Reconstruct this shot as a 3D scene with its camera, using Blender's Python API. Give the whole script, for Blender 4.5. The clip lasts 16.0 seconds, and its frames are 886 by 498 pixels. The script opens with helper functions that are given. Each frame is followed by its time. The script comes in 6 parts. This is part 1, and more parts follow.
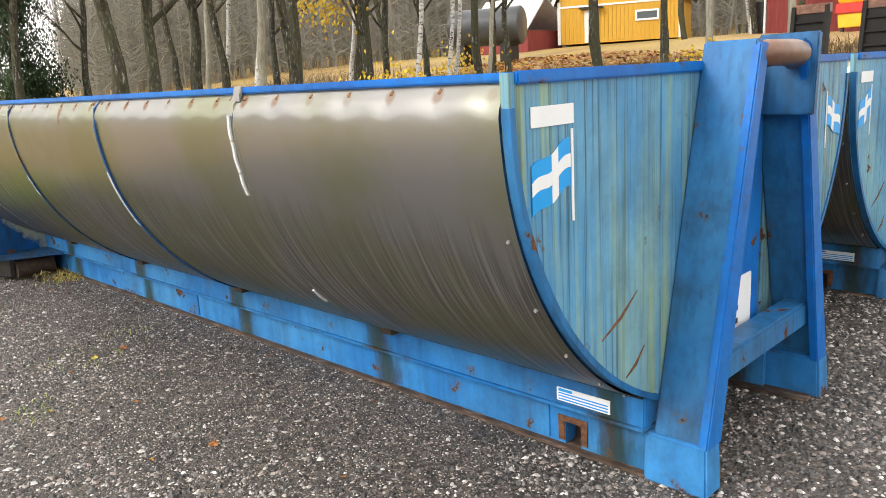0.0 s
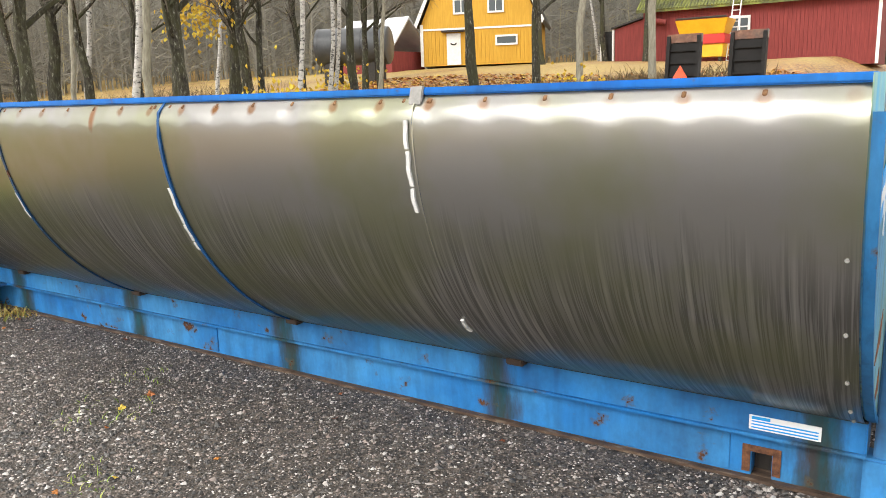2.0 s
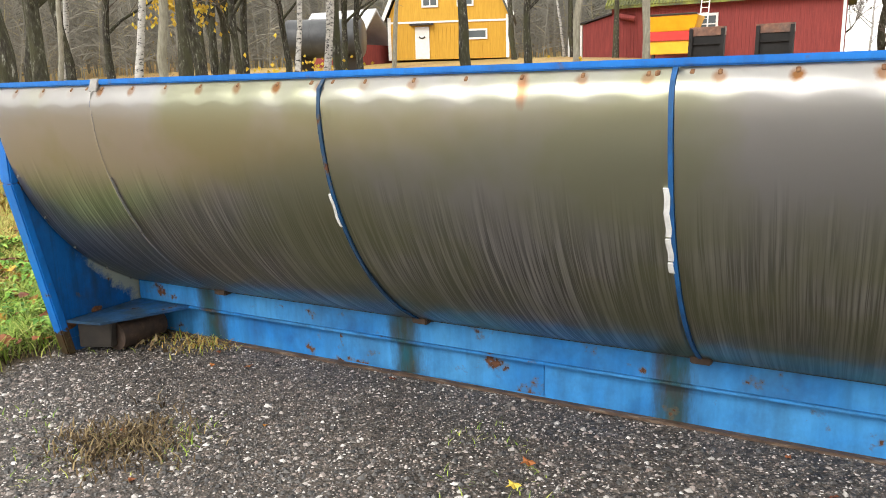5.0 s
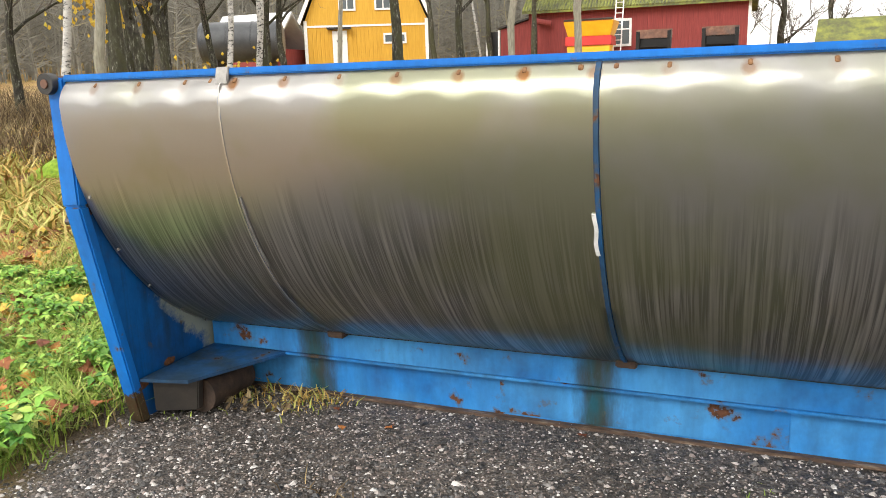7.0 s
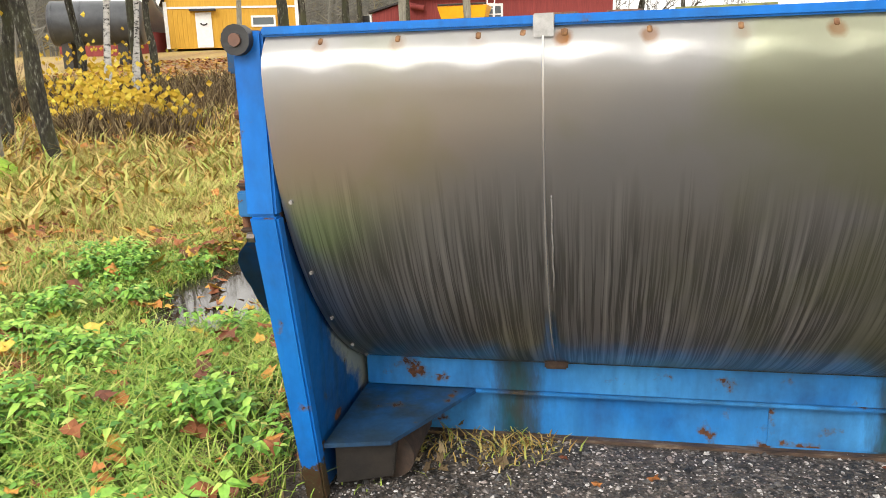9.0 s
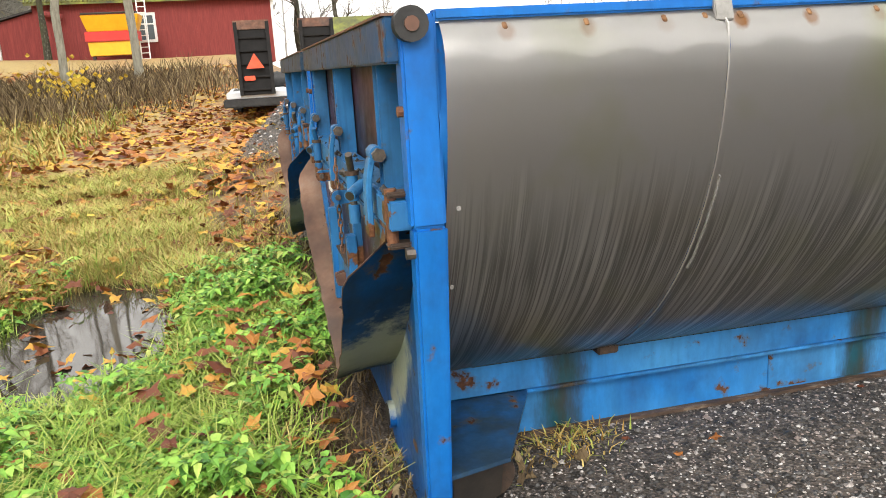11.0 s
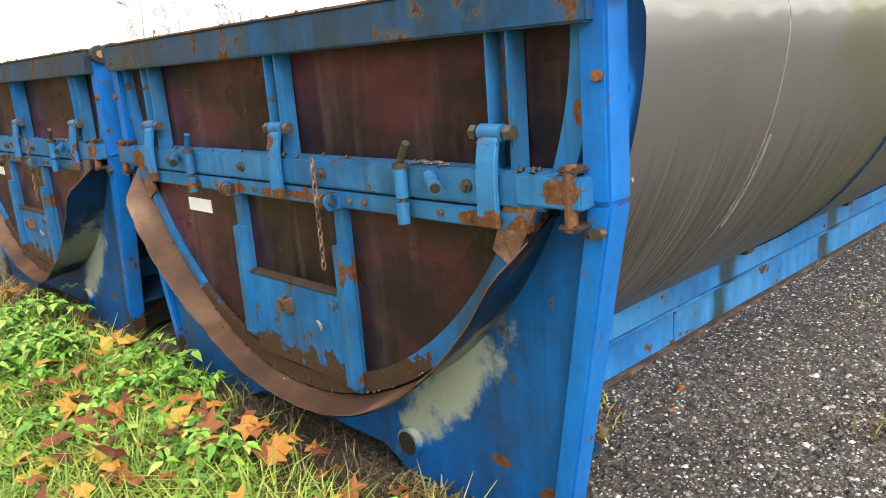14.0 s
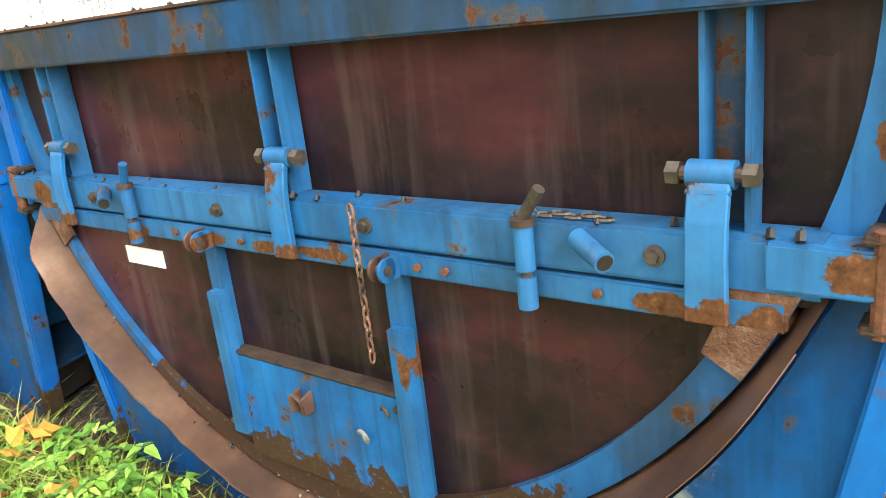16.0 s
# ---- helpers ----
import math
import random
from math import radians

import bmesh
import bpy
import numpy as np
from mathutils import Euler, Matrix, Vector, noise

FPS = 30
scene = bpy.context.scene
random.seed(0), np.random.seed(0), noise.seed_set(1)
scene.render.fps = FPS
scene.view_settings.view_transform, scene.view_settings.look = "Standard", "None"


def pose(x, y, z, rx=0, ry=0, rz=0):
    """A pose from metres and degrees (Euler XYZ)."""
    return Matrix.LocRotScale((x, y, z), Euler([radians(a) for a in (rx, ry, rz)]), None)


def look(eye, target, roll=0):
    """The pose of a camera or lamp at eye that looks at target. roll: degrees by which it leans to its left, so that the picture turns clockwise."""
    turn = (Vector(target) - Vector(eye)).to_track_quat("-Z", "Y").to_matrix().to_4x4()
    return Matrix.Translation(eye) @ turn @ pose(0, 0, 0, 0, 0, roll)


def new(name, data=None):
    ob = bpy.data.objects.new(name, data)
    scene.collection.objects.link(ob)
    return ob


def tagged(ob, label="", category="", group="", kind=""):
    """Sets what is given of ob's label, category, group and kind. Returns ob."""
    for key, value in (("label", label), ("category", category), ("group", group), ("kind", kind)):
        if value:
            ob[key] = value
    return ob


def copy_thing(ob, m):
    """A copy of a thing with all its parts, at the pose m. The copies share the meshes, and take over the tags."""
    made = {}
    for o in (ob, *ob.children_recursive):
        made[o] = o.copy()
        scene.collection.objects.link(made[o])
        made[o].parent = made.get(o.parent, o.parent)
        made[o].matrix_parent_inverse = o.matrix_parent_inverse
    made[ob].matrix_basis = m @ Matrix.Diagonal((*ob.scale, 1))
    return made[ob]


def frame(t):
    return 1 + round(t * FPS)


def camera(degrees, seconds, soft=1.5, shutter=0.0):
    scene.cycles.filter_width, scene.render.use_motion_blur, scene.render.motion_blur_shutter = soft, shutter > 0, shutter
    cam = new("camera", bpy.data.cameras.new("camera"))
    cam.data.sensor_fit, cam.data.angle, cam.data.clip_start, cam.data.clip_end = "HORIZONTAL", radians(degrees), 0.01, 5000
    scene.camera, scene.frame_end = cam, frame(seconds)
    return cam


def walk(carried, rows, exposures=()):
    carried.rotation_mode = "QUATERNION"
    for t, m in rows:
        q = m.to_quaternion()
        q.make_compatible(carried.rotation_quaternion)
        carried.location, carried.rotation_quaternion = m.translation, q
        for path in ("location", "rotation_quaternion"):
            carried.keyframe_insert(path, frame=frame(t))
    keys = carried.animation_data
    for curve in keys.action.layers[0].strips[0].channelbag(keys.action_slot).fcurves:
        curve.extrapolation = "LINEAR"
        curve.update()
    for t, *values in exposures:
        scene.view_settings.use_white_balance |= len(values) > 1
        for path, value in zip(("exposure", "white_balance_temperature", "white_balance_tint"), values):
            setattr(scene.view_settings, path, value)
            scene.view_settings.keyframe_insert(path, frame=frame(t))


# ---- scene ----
cam = camera(59.7, 16.0, soft=0.9)
METRES, EYE, TILT, LEAN, TURN = 9.812, 1.418, 0.0, 0.0, 44.8
ROWS = [
    (0.0, 0.0, 0.0, 0.0, -0.7, -12.6, 3.11),
    (0.5, -0.0253, 0.0035, -0.0023, -3.83, -12.22, 3.1),
    (1.0, -0.056, 0.0204, -0.0014, -6.79, -11.99, 2.7),
    (1.5, -0.0879, 0.0327, -0.0026, -9.53, -11.74, 2.21),
    (2.0, -0.1157, 0.0448, -0.001, -11.76, -11.6, 1.84),
    (2.5, -0.145, 0.0667, -0.0028, -13.25, -11.35, 1.63),
    (3.0, -0.1754, 0.0866, -0.0033, -13.99, -11.35, 1.44),
    (3.5, -0.2094, 0.1072, -0.0026, -14.32, -11.54, 1.13),
    (4.0, -0.2365, 0.1327, -0.0059, -14.49, -11.78, 1.0),
    (4.5, -0.2643, 0.1573, -0.0056, -15.06, -11.97, 1.14),
    (7.0, -0.3766, 0.2878, -0.0084, -23.18, -11.78, 1.62),
    (7.5, -0.3958, 0.3201, -0.0094, -25.15, -12.04, 1.48),
    (8.0, -0.4204, 0.3516, -0.0125, -26.98, -12.4, 1.48),
    (8.5, -0.4448, 0.3814, -0.011, -29.51, -12.81, 1.54),
    (9.0, -0.4652, 0.4147, -0.0118, -33.71, -13.06, 1.72),
    (11.5, -0.5521, 0.5402, -0.012, -65.97, -13.42, 3.22),
    (12.0, -0.5563, 0.5652, -0.0156, -72.76, -13.08, 3.13),
    (12.5, -0.5594, 0.5868, -0.0126, -78.45, -12.97, 3.06),
    (13.0, -0.5636, 0.6075, -0.0142, -83.36, -13.12, 3.04),
    (13.5, -0.568, 0.6291, -0.0132, -86.39, -13.37, 3.44),
    (14.0, -0.5574, 0.6445, -0.0163, -88.86, -13.79, 4.16),
    (14.5, -0.5332, 0.662, -0.0186, -91.55, -14.37, 5.09),
    (15.0, -0.5143, 0.6794, -0.0194, -93.69, -15.67, 6.08),
    (15.5, -0.4978, 0.6913, -0.0116, -95.81, -16.65, 6.49),
    (16.0, -0.4791, 0.6881, -0.0067, -98.02, -17.52, 6.17),
]
walk(cam, [(t, pose(0, 0, EYE, TILT, LEAN, TURN) @ pose(METRES * x, METRES * y, METRES * z, 90 + pitch, roll, yaw)) for t, x, y, z, yaw, pitch, roll in ROWS], [(0.0, 0.80), (12.0, 0.80), (14.0, 0.98), (15.0, 1.15), (16.0, 1.45)])

# ---------------------------------------------------------------- light
SUN_EL, SUN_AZ = 38.0, 200.0
world = bpy.data.worlds.new("overcast_sky")
scene.world = world
world.use_nodes = True
wn, wl = world.node_tree.nodes, world.node_tree.links
sky = wn.new("ShaderNodeTexSky")
sky.sky_type, sky.sun_disc = "NISHITA", False
sky.sun_elevation, sky.sun_rotation = radians(SUN_EL), radians(SUN_AZ)
sky.dust_density, sky.air_density = 4.0, 1.0
grey = wn.new("ShaderNodeHueSaturation")
grey.inputs["Saturation"].default_value = 0.12
cloud = wn.new("ShaderNodeMix")
cloud.data_type = "RGBA"
cloud.inputs["Factor"].default_value = 0.75
cloud.inputs["B"].default_value = (9.3, 9.0, 8.5, 1)
wl.new(sky.outputs[0], grey.inputs["Color"])
wl.new(grey.outputs[0], cloud.inputs["A"])
wl.new(cloud.outputs["Result"], wn["Background"].inputs[0])
wn["Background"].inputs[1].default_value = 0.15

sun = new("sun", bpy.data.lights.new("sun", "SUN"))
sun.data.energy, sun.data.angle, sun.data.color = 1.1, radians(25), (1.0, 0.96, 0.9)
sun.matrix_world = look((0, 0, 0), (-math.sin(radians(SUN_AZ)), -math.cos(radians(SUN_AZ)), -math.tan(radians(SUN_EL))))

# ---------------------------------------------------------------- helpers
K, Z0 = 0.87, 0.13          # site grid: 0.87 m a unit, ground 0.13 units below its zero


def V(x, y, z):
    return Vector((K * x, K * y, K * (z + Z0)))


def mesh_from(bm, name, mat, origin, smooth, angle=35):
    for v in bm.verts:
        v.co = V(*v.co) - origin
    bmesh.ops.recalc_face_normals(bm, faces=bm.faces)
    me = bpy.data.meshes.new(name)
    bm.to_mesh(me)
    bm.free()
    me.materials.append(mat)
    if smooth:
        me.shade_smooth()
        me.set_sharp_from_angle(angle=radians(angle))
    return me


def top_of(ob):
    while ob.parent:
        ob = ob.parent
    return ob


def part(name, bm, mat, parent, label="", smooth=False, angle=35):
    ob = new(name, mesh_from(bm, name, mat, top_of(parent).location.copy(), smooth, angle))
    ob.parent = parent
    if label:
        tagged(ob, label)
    return ob


def thing(name, x, y, z, label, category, group="", kind=""):
    ob = new(name)
    ob.location = V(x, y, z)
    return tagged(ob, label, category, group, kind)


def solid(name, bm, mat, label, category, group="", kind="", smooth=False, origin=(0, 0, -0.13)):
    o = V(*origin)
    ob = new(name, mesh_from(bm, name, mat, o, smooth))
    ob.location = o
    return tagged(ob, label, category, group, kind)


def hexa(bm, a, b, bevel=0.0):
    """Eight corners: four of one end (in turn), four of the other."""
    vs = [bm.verts.new(p) for p in (*a, *b)]
    fs = [bm.faces.new([vs[i] for i in q]) for q in ((3, 2, 1, 0), (4, 5, 6, 7), (0, 1, 5, 4), (1, 2, 6, 5), (2, 3, 7, 6), (3, 0, 4, 7))]
    if bevel:
        es = list({e for f in fs for e in f.edges})
        bmesh.ops.bevel(bm, geom=es, offset=bevel, segments=2, affect="EDGES", clamp_overlap=True)
    return bm


def box(bm, x0, x1, y0, y1, z0, z1, bevel=0.0):
    return hexa(bm, ((x0, y0, z0), (x1, y0, z0), (x1, y1, z0), (x0, y1, z0)), ((x0, y0, z1), (x1, y0, z1), (x1, y1, z1), (x0, y1, z1)), bevel)


def B():
    return bmesh.new()


def tube(bm, pts, radii, n=8, caps=True):
    """A round bar through the points."""
    rings = []
    pts = [Vector(p) for p in pts]
    if not isinstance(radii, (list, tuple)):
        radii = [radii] * len(pts)
    side = None
    for i, p in enumerate(pts):
        d = (pts[min(i + 1, len(pts) - 1)] - pts[max(i - 1, 0)]).normalized()
        if side is None:
            side = d.orthogonal().normalized()
        side = (side - d * side.dot(d)).normalized()
        up = d.cross(side)
        rings.append([bm.verts.new(p + (side * math.cos(6.28318 * k / n) + up * math.sin(6.28318 * k / n)) * radii[i]) for k in range(n)])
    for r, s in zip(rings, rings[1:]):
        for k in range(n):
            bm.faces.new((r[k], r[(k + 1) % n], s[(k + 1) % n], s[k]))
    if caps:
        bm.faces.new(rings[0][::-1]), bm.faces.new(rings[-1])
    return bm


def prism(bm, poly, shift):
    """A flat outline given depth."""
    a = [bm.verts.new(p) for p in poly]
    b = [bm.verts.new(Vector(p) + Vector(shift)) for p in poly]
    bm.faces.new(a[::-1]), bm.faces.new(b)
    for i in range(len(a)):
        j = (i + 1) % len(a)
        bm.faces.new((a[i], a[j], b[j], b[i]))
    return bm


def ring_strip(bm, inner, outer, shift):
    """The band between two open rows of points, given depth."""
    s = Vector(shift)
    rows = [[bm.verts.new(Vector(p) + o) for p in row] for row, o in ((inner, s * 0), (outer, s * 0), (outer, s), (inner, s))]
    for i in range(len(inner) - 1):
        for a in range(4):
            r, q = rows[a], rows[(a + 1) % 4]
            bm.faces.new((r[i], r[i + 1], q[i + 1], q[i]))
    bm.faces.new([r[0] for r in rows]), bm.faces.new([r[-1] for r in rows][::-1])
    return bm


# ---------------------------------------------------------------- materials
def mat(name):
    m = bpy.data.materials.new(name)
    m.use_nodes = True
    t = m.node_tree
    return m, t, t.nodes["Principled BSDF"]


def nd(t, kind, **kw):
    n = t.nodes.new("ShaderNode" + kind)
    for k, v in kw.items():
        key = k.replace("_", " ")
        if key in n.inputs:
            n.inputs[key].default_value = v
    return n


def coords(t, scale=(1, 1, 1), shuffle=True):
    tc = nd(t, "TexCoord")
    mp = nd(t, "Mapping")
    mp.inputs["Scale"].default_value = scale
    t.links.new(tc.outputs["Object"], mp.inputs[0])
    if shuffle:
        oi, mu = nd(t, "ObjectInfo"), nd(t, "Math")
        mu.operation = "MULTIPLY"
        mu.inputs[1].default_value = 7.0
        t.links.new(oi.outputs["Random"], mu.inputs[0])
        t.links.new(mu.outputs[0], mp.inputs["Location"])
    return mp.outputs[0]


def noise_tex(t, vec, scale, detail=4.0, rough=0.6):
    n = nd(t, "TexNoise", Scale=scale, Detail=detail, Roughness=rough)
    t.links.new(vec, n.inputs["Vector"])
    return n.outputs["Fac"]


def ramp(t, fac, stops):
    n = nd(t, "ValToRGB")
    el = n.color_ramp.elements
    while len(el) < len(stops):
        el.new(0.5)
    for e, (p, c) in zip(el, stops):
        e.position = p
        e.color = (*c, 1) if isinstance(c, (tuple, list)) else (c, c, c, 1)
    t.links.new(fac, n.inputs[0])
    return n.outputs[0]


def mix(t, fac, a, b, mode="MIX"):
    n = nd(t, "Mix")
    n.data_type, n.blend_type = "RGBA", mode
    for sock, v in (("Factor", fac), ("A", a), ("B", b)):
        s = n.inputs[sock]
        if sock == "Factor":
            s = n.inputs[0]
        if isinstance(v, (int, float)):
            s.default_value = v if sock == "Factor" else (v, v, v, 1)
        elif isinstance(v, tuple):
            s.default_value = (*v, 1)
        else:
            t.links.new(v, s)
    return n.outputs["Result"]


def mathn(t, op, a, b=0.0):
    n = nd(t, "Math")
    n.operation = op
    for i, v in enumerate((a, b)):
        if isinstance(v, (int, float)):
            n.inputs[i].default_value = v
        else:
            t.links.new(v, n.inputs[i])
    return n.outputs[0]


def bump(t, bsdf, height, strength=0.3, dist=0.01):
    b = nd(t, "Bump", Strength=strength, Distance=dist)
    t.links.new(height, b.inputs["Height"])
    t.links.new(b.outputs[0], bsdf.inputs["Normal"])


def paint(name, base, fade, rust=0.5, dirt=0.4, algae=0.0, rough=0.42, streak=0.3, seams=False, drip=26):
    """Weathered enamel on steel: fading, run-off streaks, grime, algae, rust where it has chipped."""
    m, t, b = mat(name)
    v = coords(t)
    big = noise_tex(t, v, 1.6, 5)
    fine = noise_tex(t, v, 38, 4)
    runs = noise_tex(t, coords(t, (drip, drip, 0.9)), 1.0, 3, 0.65)
    runs2 = noise_tex(t, coords(t, (7, 7, 0.5)), 1.0, 3, 0.6)
    col = mix(t, ramp(t, big, [(0.35, 0.0), (0.68, 1.0)]), base, fade)
    col = mix(t, mathn(t, "MULTIPLY", ramp(t, runs, [(0.52, 0.0), (0.66, 1.0)]), streak), col, (0.012, 0.05, 0.09))
    grime = mathn(t, "MULTIPLY", ramp(t, runs2, [(0.5, 0.0), (0.72, 1.0)]), dirt)
    col = mix(t, grime, col, (0.035, 0.045, 0.035))
    if algae:
        g = mathn(t, "MULTIPLY", ramp(t, noise_tex(t, coords(t, (2.2, 2.2, 0.5)), 1.0, 4, 0.6), [(0.38, 0.12), (0.62, 1.0)]), algae)
        g = mathn(t, "MULTIPLY", g, ramp(t, noise_tex(t, coords(t, (34, 34, 0.7)), 1.0, 3, 0.6), [(0.44, 0.10), (0.60, 1.0)]))
        col = mix(t, g, col, (0.38, 0.47, 0.15))
    if seams:
        tc = nd(t, "TexCoord")
        sx = nd(t, "SeparateXYZ")
        t.links.new(tc.outputs["Object"], sx.inputs[0])
        ph = mathn(t, "FRACT", mathn(t, "DIVIDE", mathn(t, "ADD", sx.outputs[0], 20 * 1.2415 + seams), 1.2415))
        d = mathn(t, "ABSOLUTE", mathn(t, "SUBTRACT", ph, 0.5))
        d = mathn(t, "ADD", d, mathn(t, "MULTIPLY", mathn(t, "SUBTRACT", noise_tex(t, coords(t, (16, 16, 3.5)), 1.0, 5, 0.7), 0.5), 0.14))
        stain = ramp(t, noise_tex(t, coords(t, (9, 9, 2.5)), 1.0, 4, 0.6), [(0.35, (0.012, 0.07, 0.085)), (0.5, (0.035, 0.045, 0.03)), (0.65, (0.055, 0.034, 0.018))])
        col = mix(t, ramp(t, d, [(0.015, 0.95), (0.045, 0.7), (0.085, 0.0)]), col, stain)
    spots = noise_tex(t, v, 8.0, 7, 0.62)
    smear = mathn(t, "MULTIPLY", ramp(t, noise_tex(t, v, 3.1, 5, 0.7), [(0.48, 0.0), (0.70, 1.0)]), 0.25 + 0.5 * dirt)
    col = mix(t, smear, col, (0.03, 0.04, 0.045))
    mottle = ramp(t, noise_tex(t, coords(t, (1, 1, 0.45)), 15, 5, 0.7), [(0.35, 0.55), (0.65, 1.0)])
    col = mix(t, 0.35 + 0.4 * dirt, col, mottle, "MULTIPLY")
    edge = 0.70 - 0.13 * rust
    rmask = ramp(t, spots, [(edge, 0.0), (edge + 0.012, 1.0)])
    halo = ramp(t, spots, [(edge - 0.05, 0.0), (edge, 0.6)])
    col = mix(t, halo, col, (0.10, 0.075, 0.04))
    rustc = ramp(t, fine, [(0.3, (0.04, 0.018, 0.011)), (0.6, (0.115, 0.048, 0.023)), (0.8, (0.19, 0.095, 0.05))])
    col = mix(t, rmask, col, rustc)
    t.links.new(col, b.inputs["Base Color"])
    r = mathn(t, "ADD", mathn(t, "MULTIPLY", rmask, 0.4), mathn(t, "ADD", rough - 0.15, mathn(t, "MULTIPLY", fine, 0.3)))
    t.links.new(r, b.inputs["Roughness"])
    h = mathn(t, "ADD", mathn(t, "MULTIPLY", rmask, -0.5), mathn(t, "ADD", mathn(t, "MULTIPLY", fine, 0.25), big))
    bump(t, b, h, 0.25, 0.006)
    b.inputs["Specular IOR Level"].default_value = 0.25
    return m


def speckle(name, stops, scale, rough=0.8, metal=0.0, stretch=(1, 1, 1), bumps=0.3, dist=0.01, big=None):
    m, t, b = mat(name)
    v = coords(t, stretch)
    f = noise_tex(t, v, scale, 6, 0.65)
    c = ramp(t, f, stops)
    if big:
        c = mix(t, ramp(t, noise_tex(t, coords(t), big[0], 4), [(0.4, 0.0), (0.65, 1.0)]), c, big[1])
    t.links.new(c, b.inputs["Base Color"])
    b.inputs["Roughness"].default_value, b.inputs["Metallic"].default_value = rough, metal
    bump(t, b, f, bumps, dist)
    return m


def islands(name, stops, rough=0.6, spec=0.4, sub=0.0):
    """Many small pieces in one mesh, each of its own colour."""
    m, t, b = mat(name)
    g = nd(t, "NewGeometry")
    c = ramp(t, g.outputs["Random Per Island"], stops)
    f = noise_tex(t, coords(t, shuffle=False), 60, 3)
    c = mix(t, 0.35, c, ramp(t, f, [(0.3, 0.35), (0.7, 1.0)]), "MULTIPLY")
    t.links.new(c, b.inputs["Base Color"])
    b.inputs["Roughness"].default_value = rough
    b.inputs["Specular IOR Level"].default_value = spec
    return m


BLUE = paint("blue_enamel", (0.004, 0.135, 0.52), (0.012, 0.18, 0.57), rust=0.35, dirt=0.15, streak=0.12)
BLUE_BASE = paint("blue_enamel_base", (0.018, 0.185, 0.53), (0.065, 0.285, 0.60), rust=0.36, dirt=0.34, streak=0.22, seams=0.42, drip=11)
BLUE_FRONT = paint("blue_enamel_algae", (0.07, 0.275, 0.53), (0.17, 0.41, 0.58), rust=0.1, dirt=0.06, algae=0.65, streak=0.8, drip=58)
BLUE_LEG = paint("blue_enamel_leg", (0.018, 0.145, 0.38), (0.045, 0.215, 0.45), rust=0.3, dirt=0.6, streak=0.3)
BLUE_STEP = paint("blue_enamel_step", (0.012, 0.12, 0.36), (0.03, 0.05, 0.06), rust=0.4, dirt=0.9, streak=0.2)
BLUE_DOOR = paint("blue_enamel_chipped", (0.011, 0.130, 0.355), (0.045, 0.200, 0.43), rust=0.40, dirt=0.42, streak=0.35)
BLUE_DIRTY = paint("blue_enamel_grimy", (0.012, 0.085, 0.22), (0.05, 0.058, 0.06), rust=0.72, dirt=0.9, streak=0.5)



def worn_patch(m, y, z, r, colour):
    """A chalky worn patch with a ragged edge at one place of the container's end."""
    t = m.node_tree
    b = t.nodes["Principled BSDF"]
    old = b.inputs["Base Color"].links[0].from_socket
    tc, sp = nd(t, "TexCoord"), nd(t, "SeparateXYZ")
    t.links.new(tc.outputs["Object"], sp.inputs[0])
    ey = mathn(t, "SUBTRACT", mathn(t, "ABSOLUTE", sp.outputs[1]), y)
    ez = mathn(t, "SUBTRACT", sp.outputs[2], z)
    dy = mathn(t, "DIVIDE", mathn(t, "ADD", ey, ez), 2.8 * r)
    dz = mathn(t, "DIVIDE", mathn(t, "SUBTRACT", ez, ey), 0.85 * r)
    d = mathn(t, "ADD", mathn(t, "MULTIPLY", dy, dy), mathn(t, "MULTIPLY", dz, dz))
    d = mathn(t, "ADD", d, mathn(t, "MULTIPLY", mathn(t, "SUBTRACT", noise_tex(t, tc.outputs["Object"], 9, 7, 0.72), 0.5), 3.2))
    t.links.new(mix(t, ramp(t, d, [(0.35, 1.0), (0.95, 0.0)]), old, colour), b.inputs["Base Color"])
    return m


def rust_below(m, z, soft, colour=(0.14, 0.06, 0.028)):
    """Bare rusted metal under a ragged line across the part."""
    t = m.node_tree
    b = t.nodes["Principled BSDF"]
    old = b.inputs["Base Color"].links[0].from_socket
    tc, sp = nd(t, "TexCoord"), nd(t, "SeparateXYZ")
    t.links.new(tc.outputs["Object"], sp.inputs[0])
    k = mathn(t, "ADD", sp.outputs[2], mathn(t, "MULTIPLY", mathn(t, "SUBTRACT", noise_tex(t, tc.outputs["Object"], 14, 5, 0.65), 0.5), 4 * soft))
    fac = ramp(t, mathn(t, "ADD", mathn(t, "DIVIDE", mathn(t, "SUBTRACT", k, z), 2 * soft), 0.5), [(0.45, 1.0), (0.55, 0.0)])
    grain = ramp(t, noise_tex(t, tc.outputs["Object"], 70, 4), [(0.3, (0.06, 0.026, 0.014)), (0.6, colour), (0.8, (0.25, 0.14, 0.08))])
    t.links.new(mix(t, fac, old, grain), b.inputs["Base Color"])
    return m


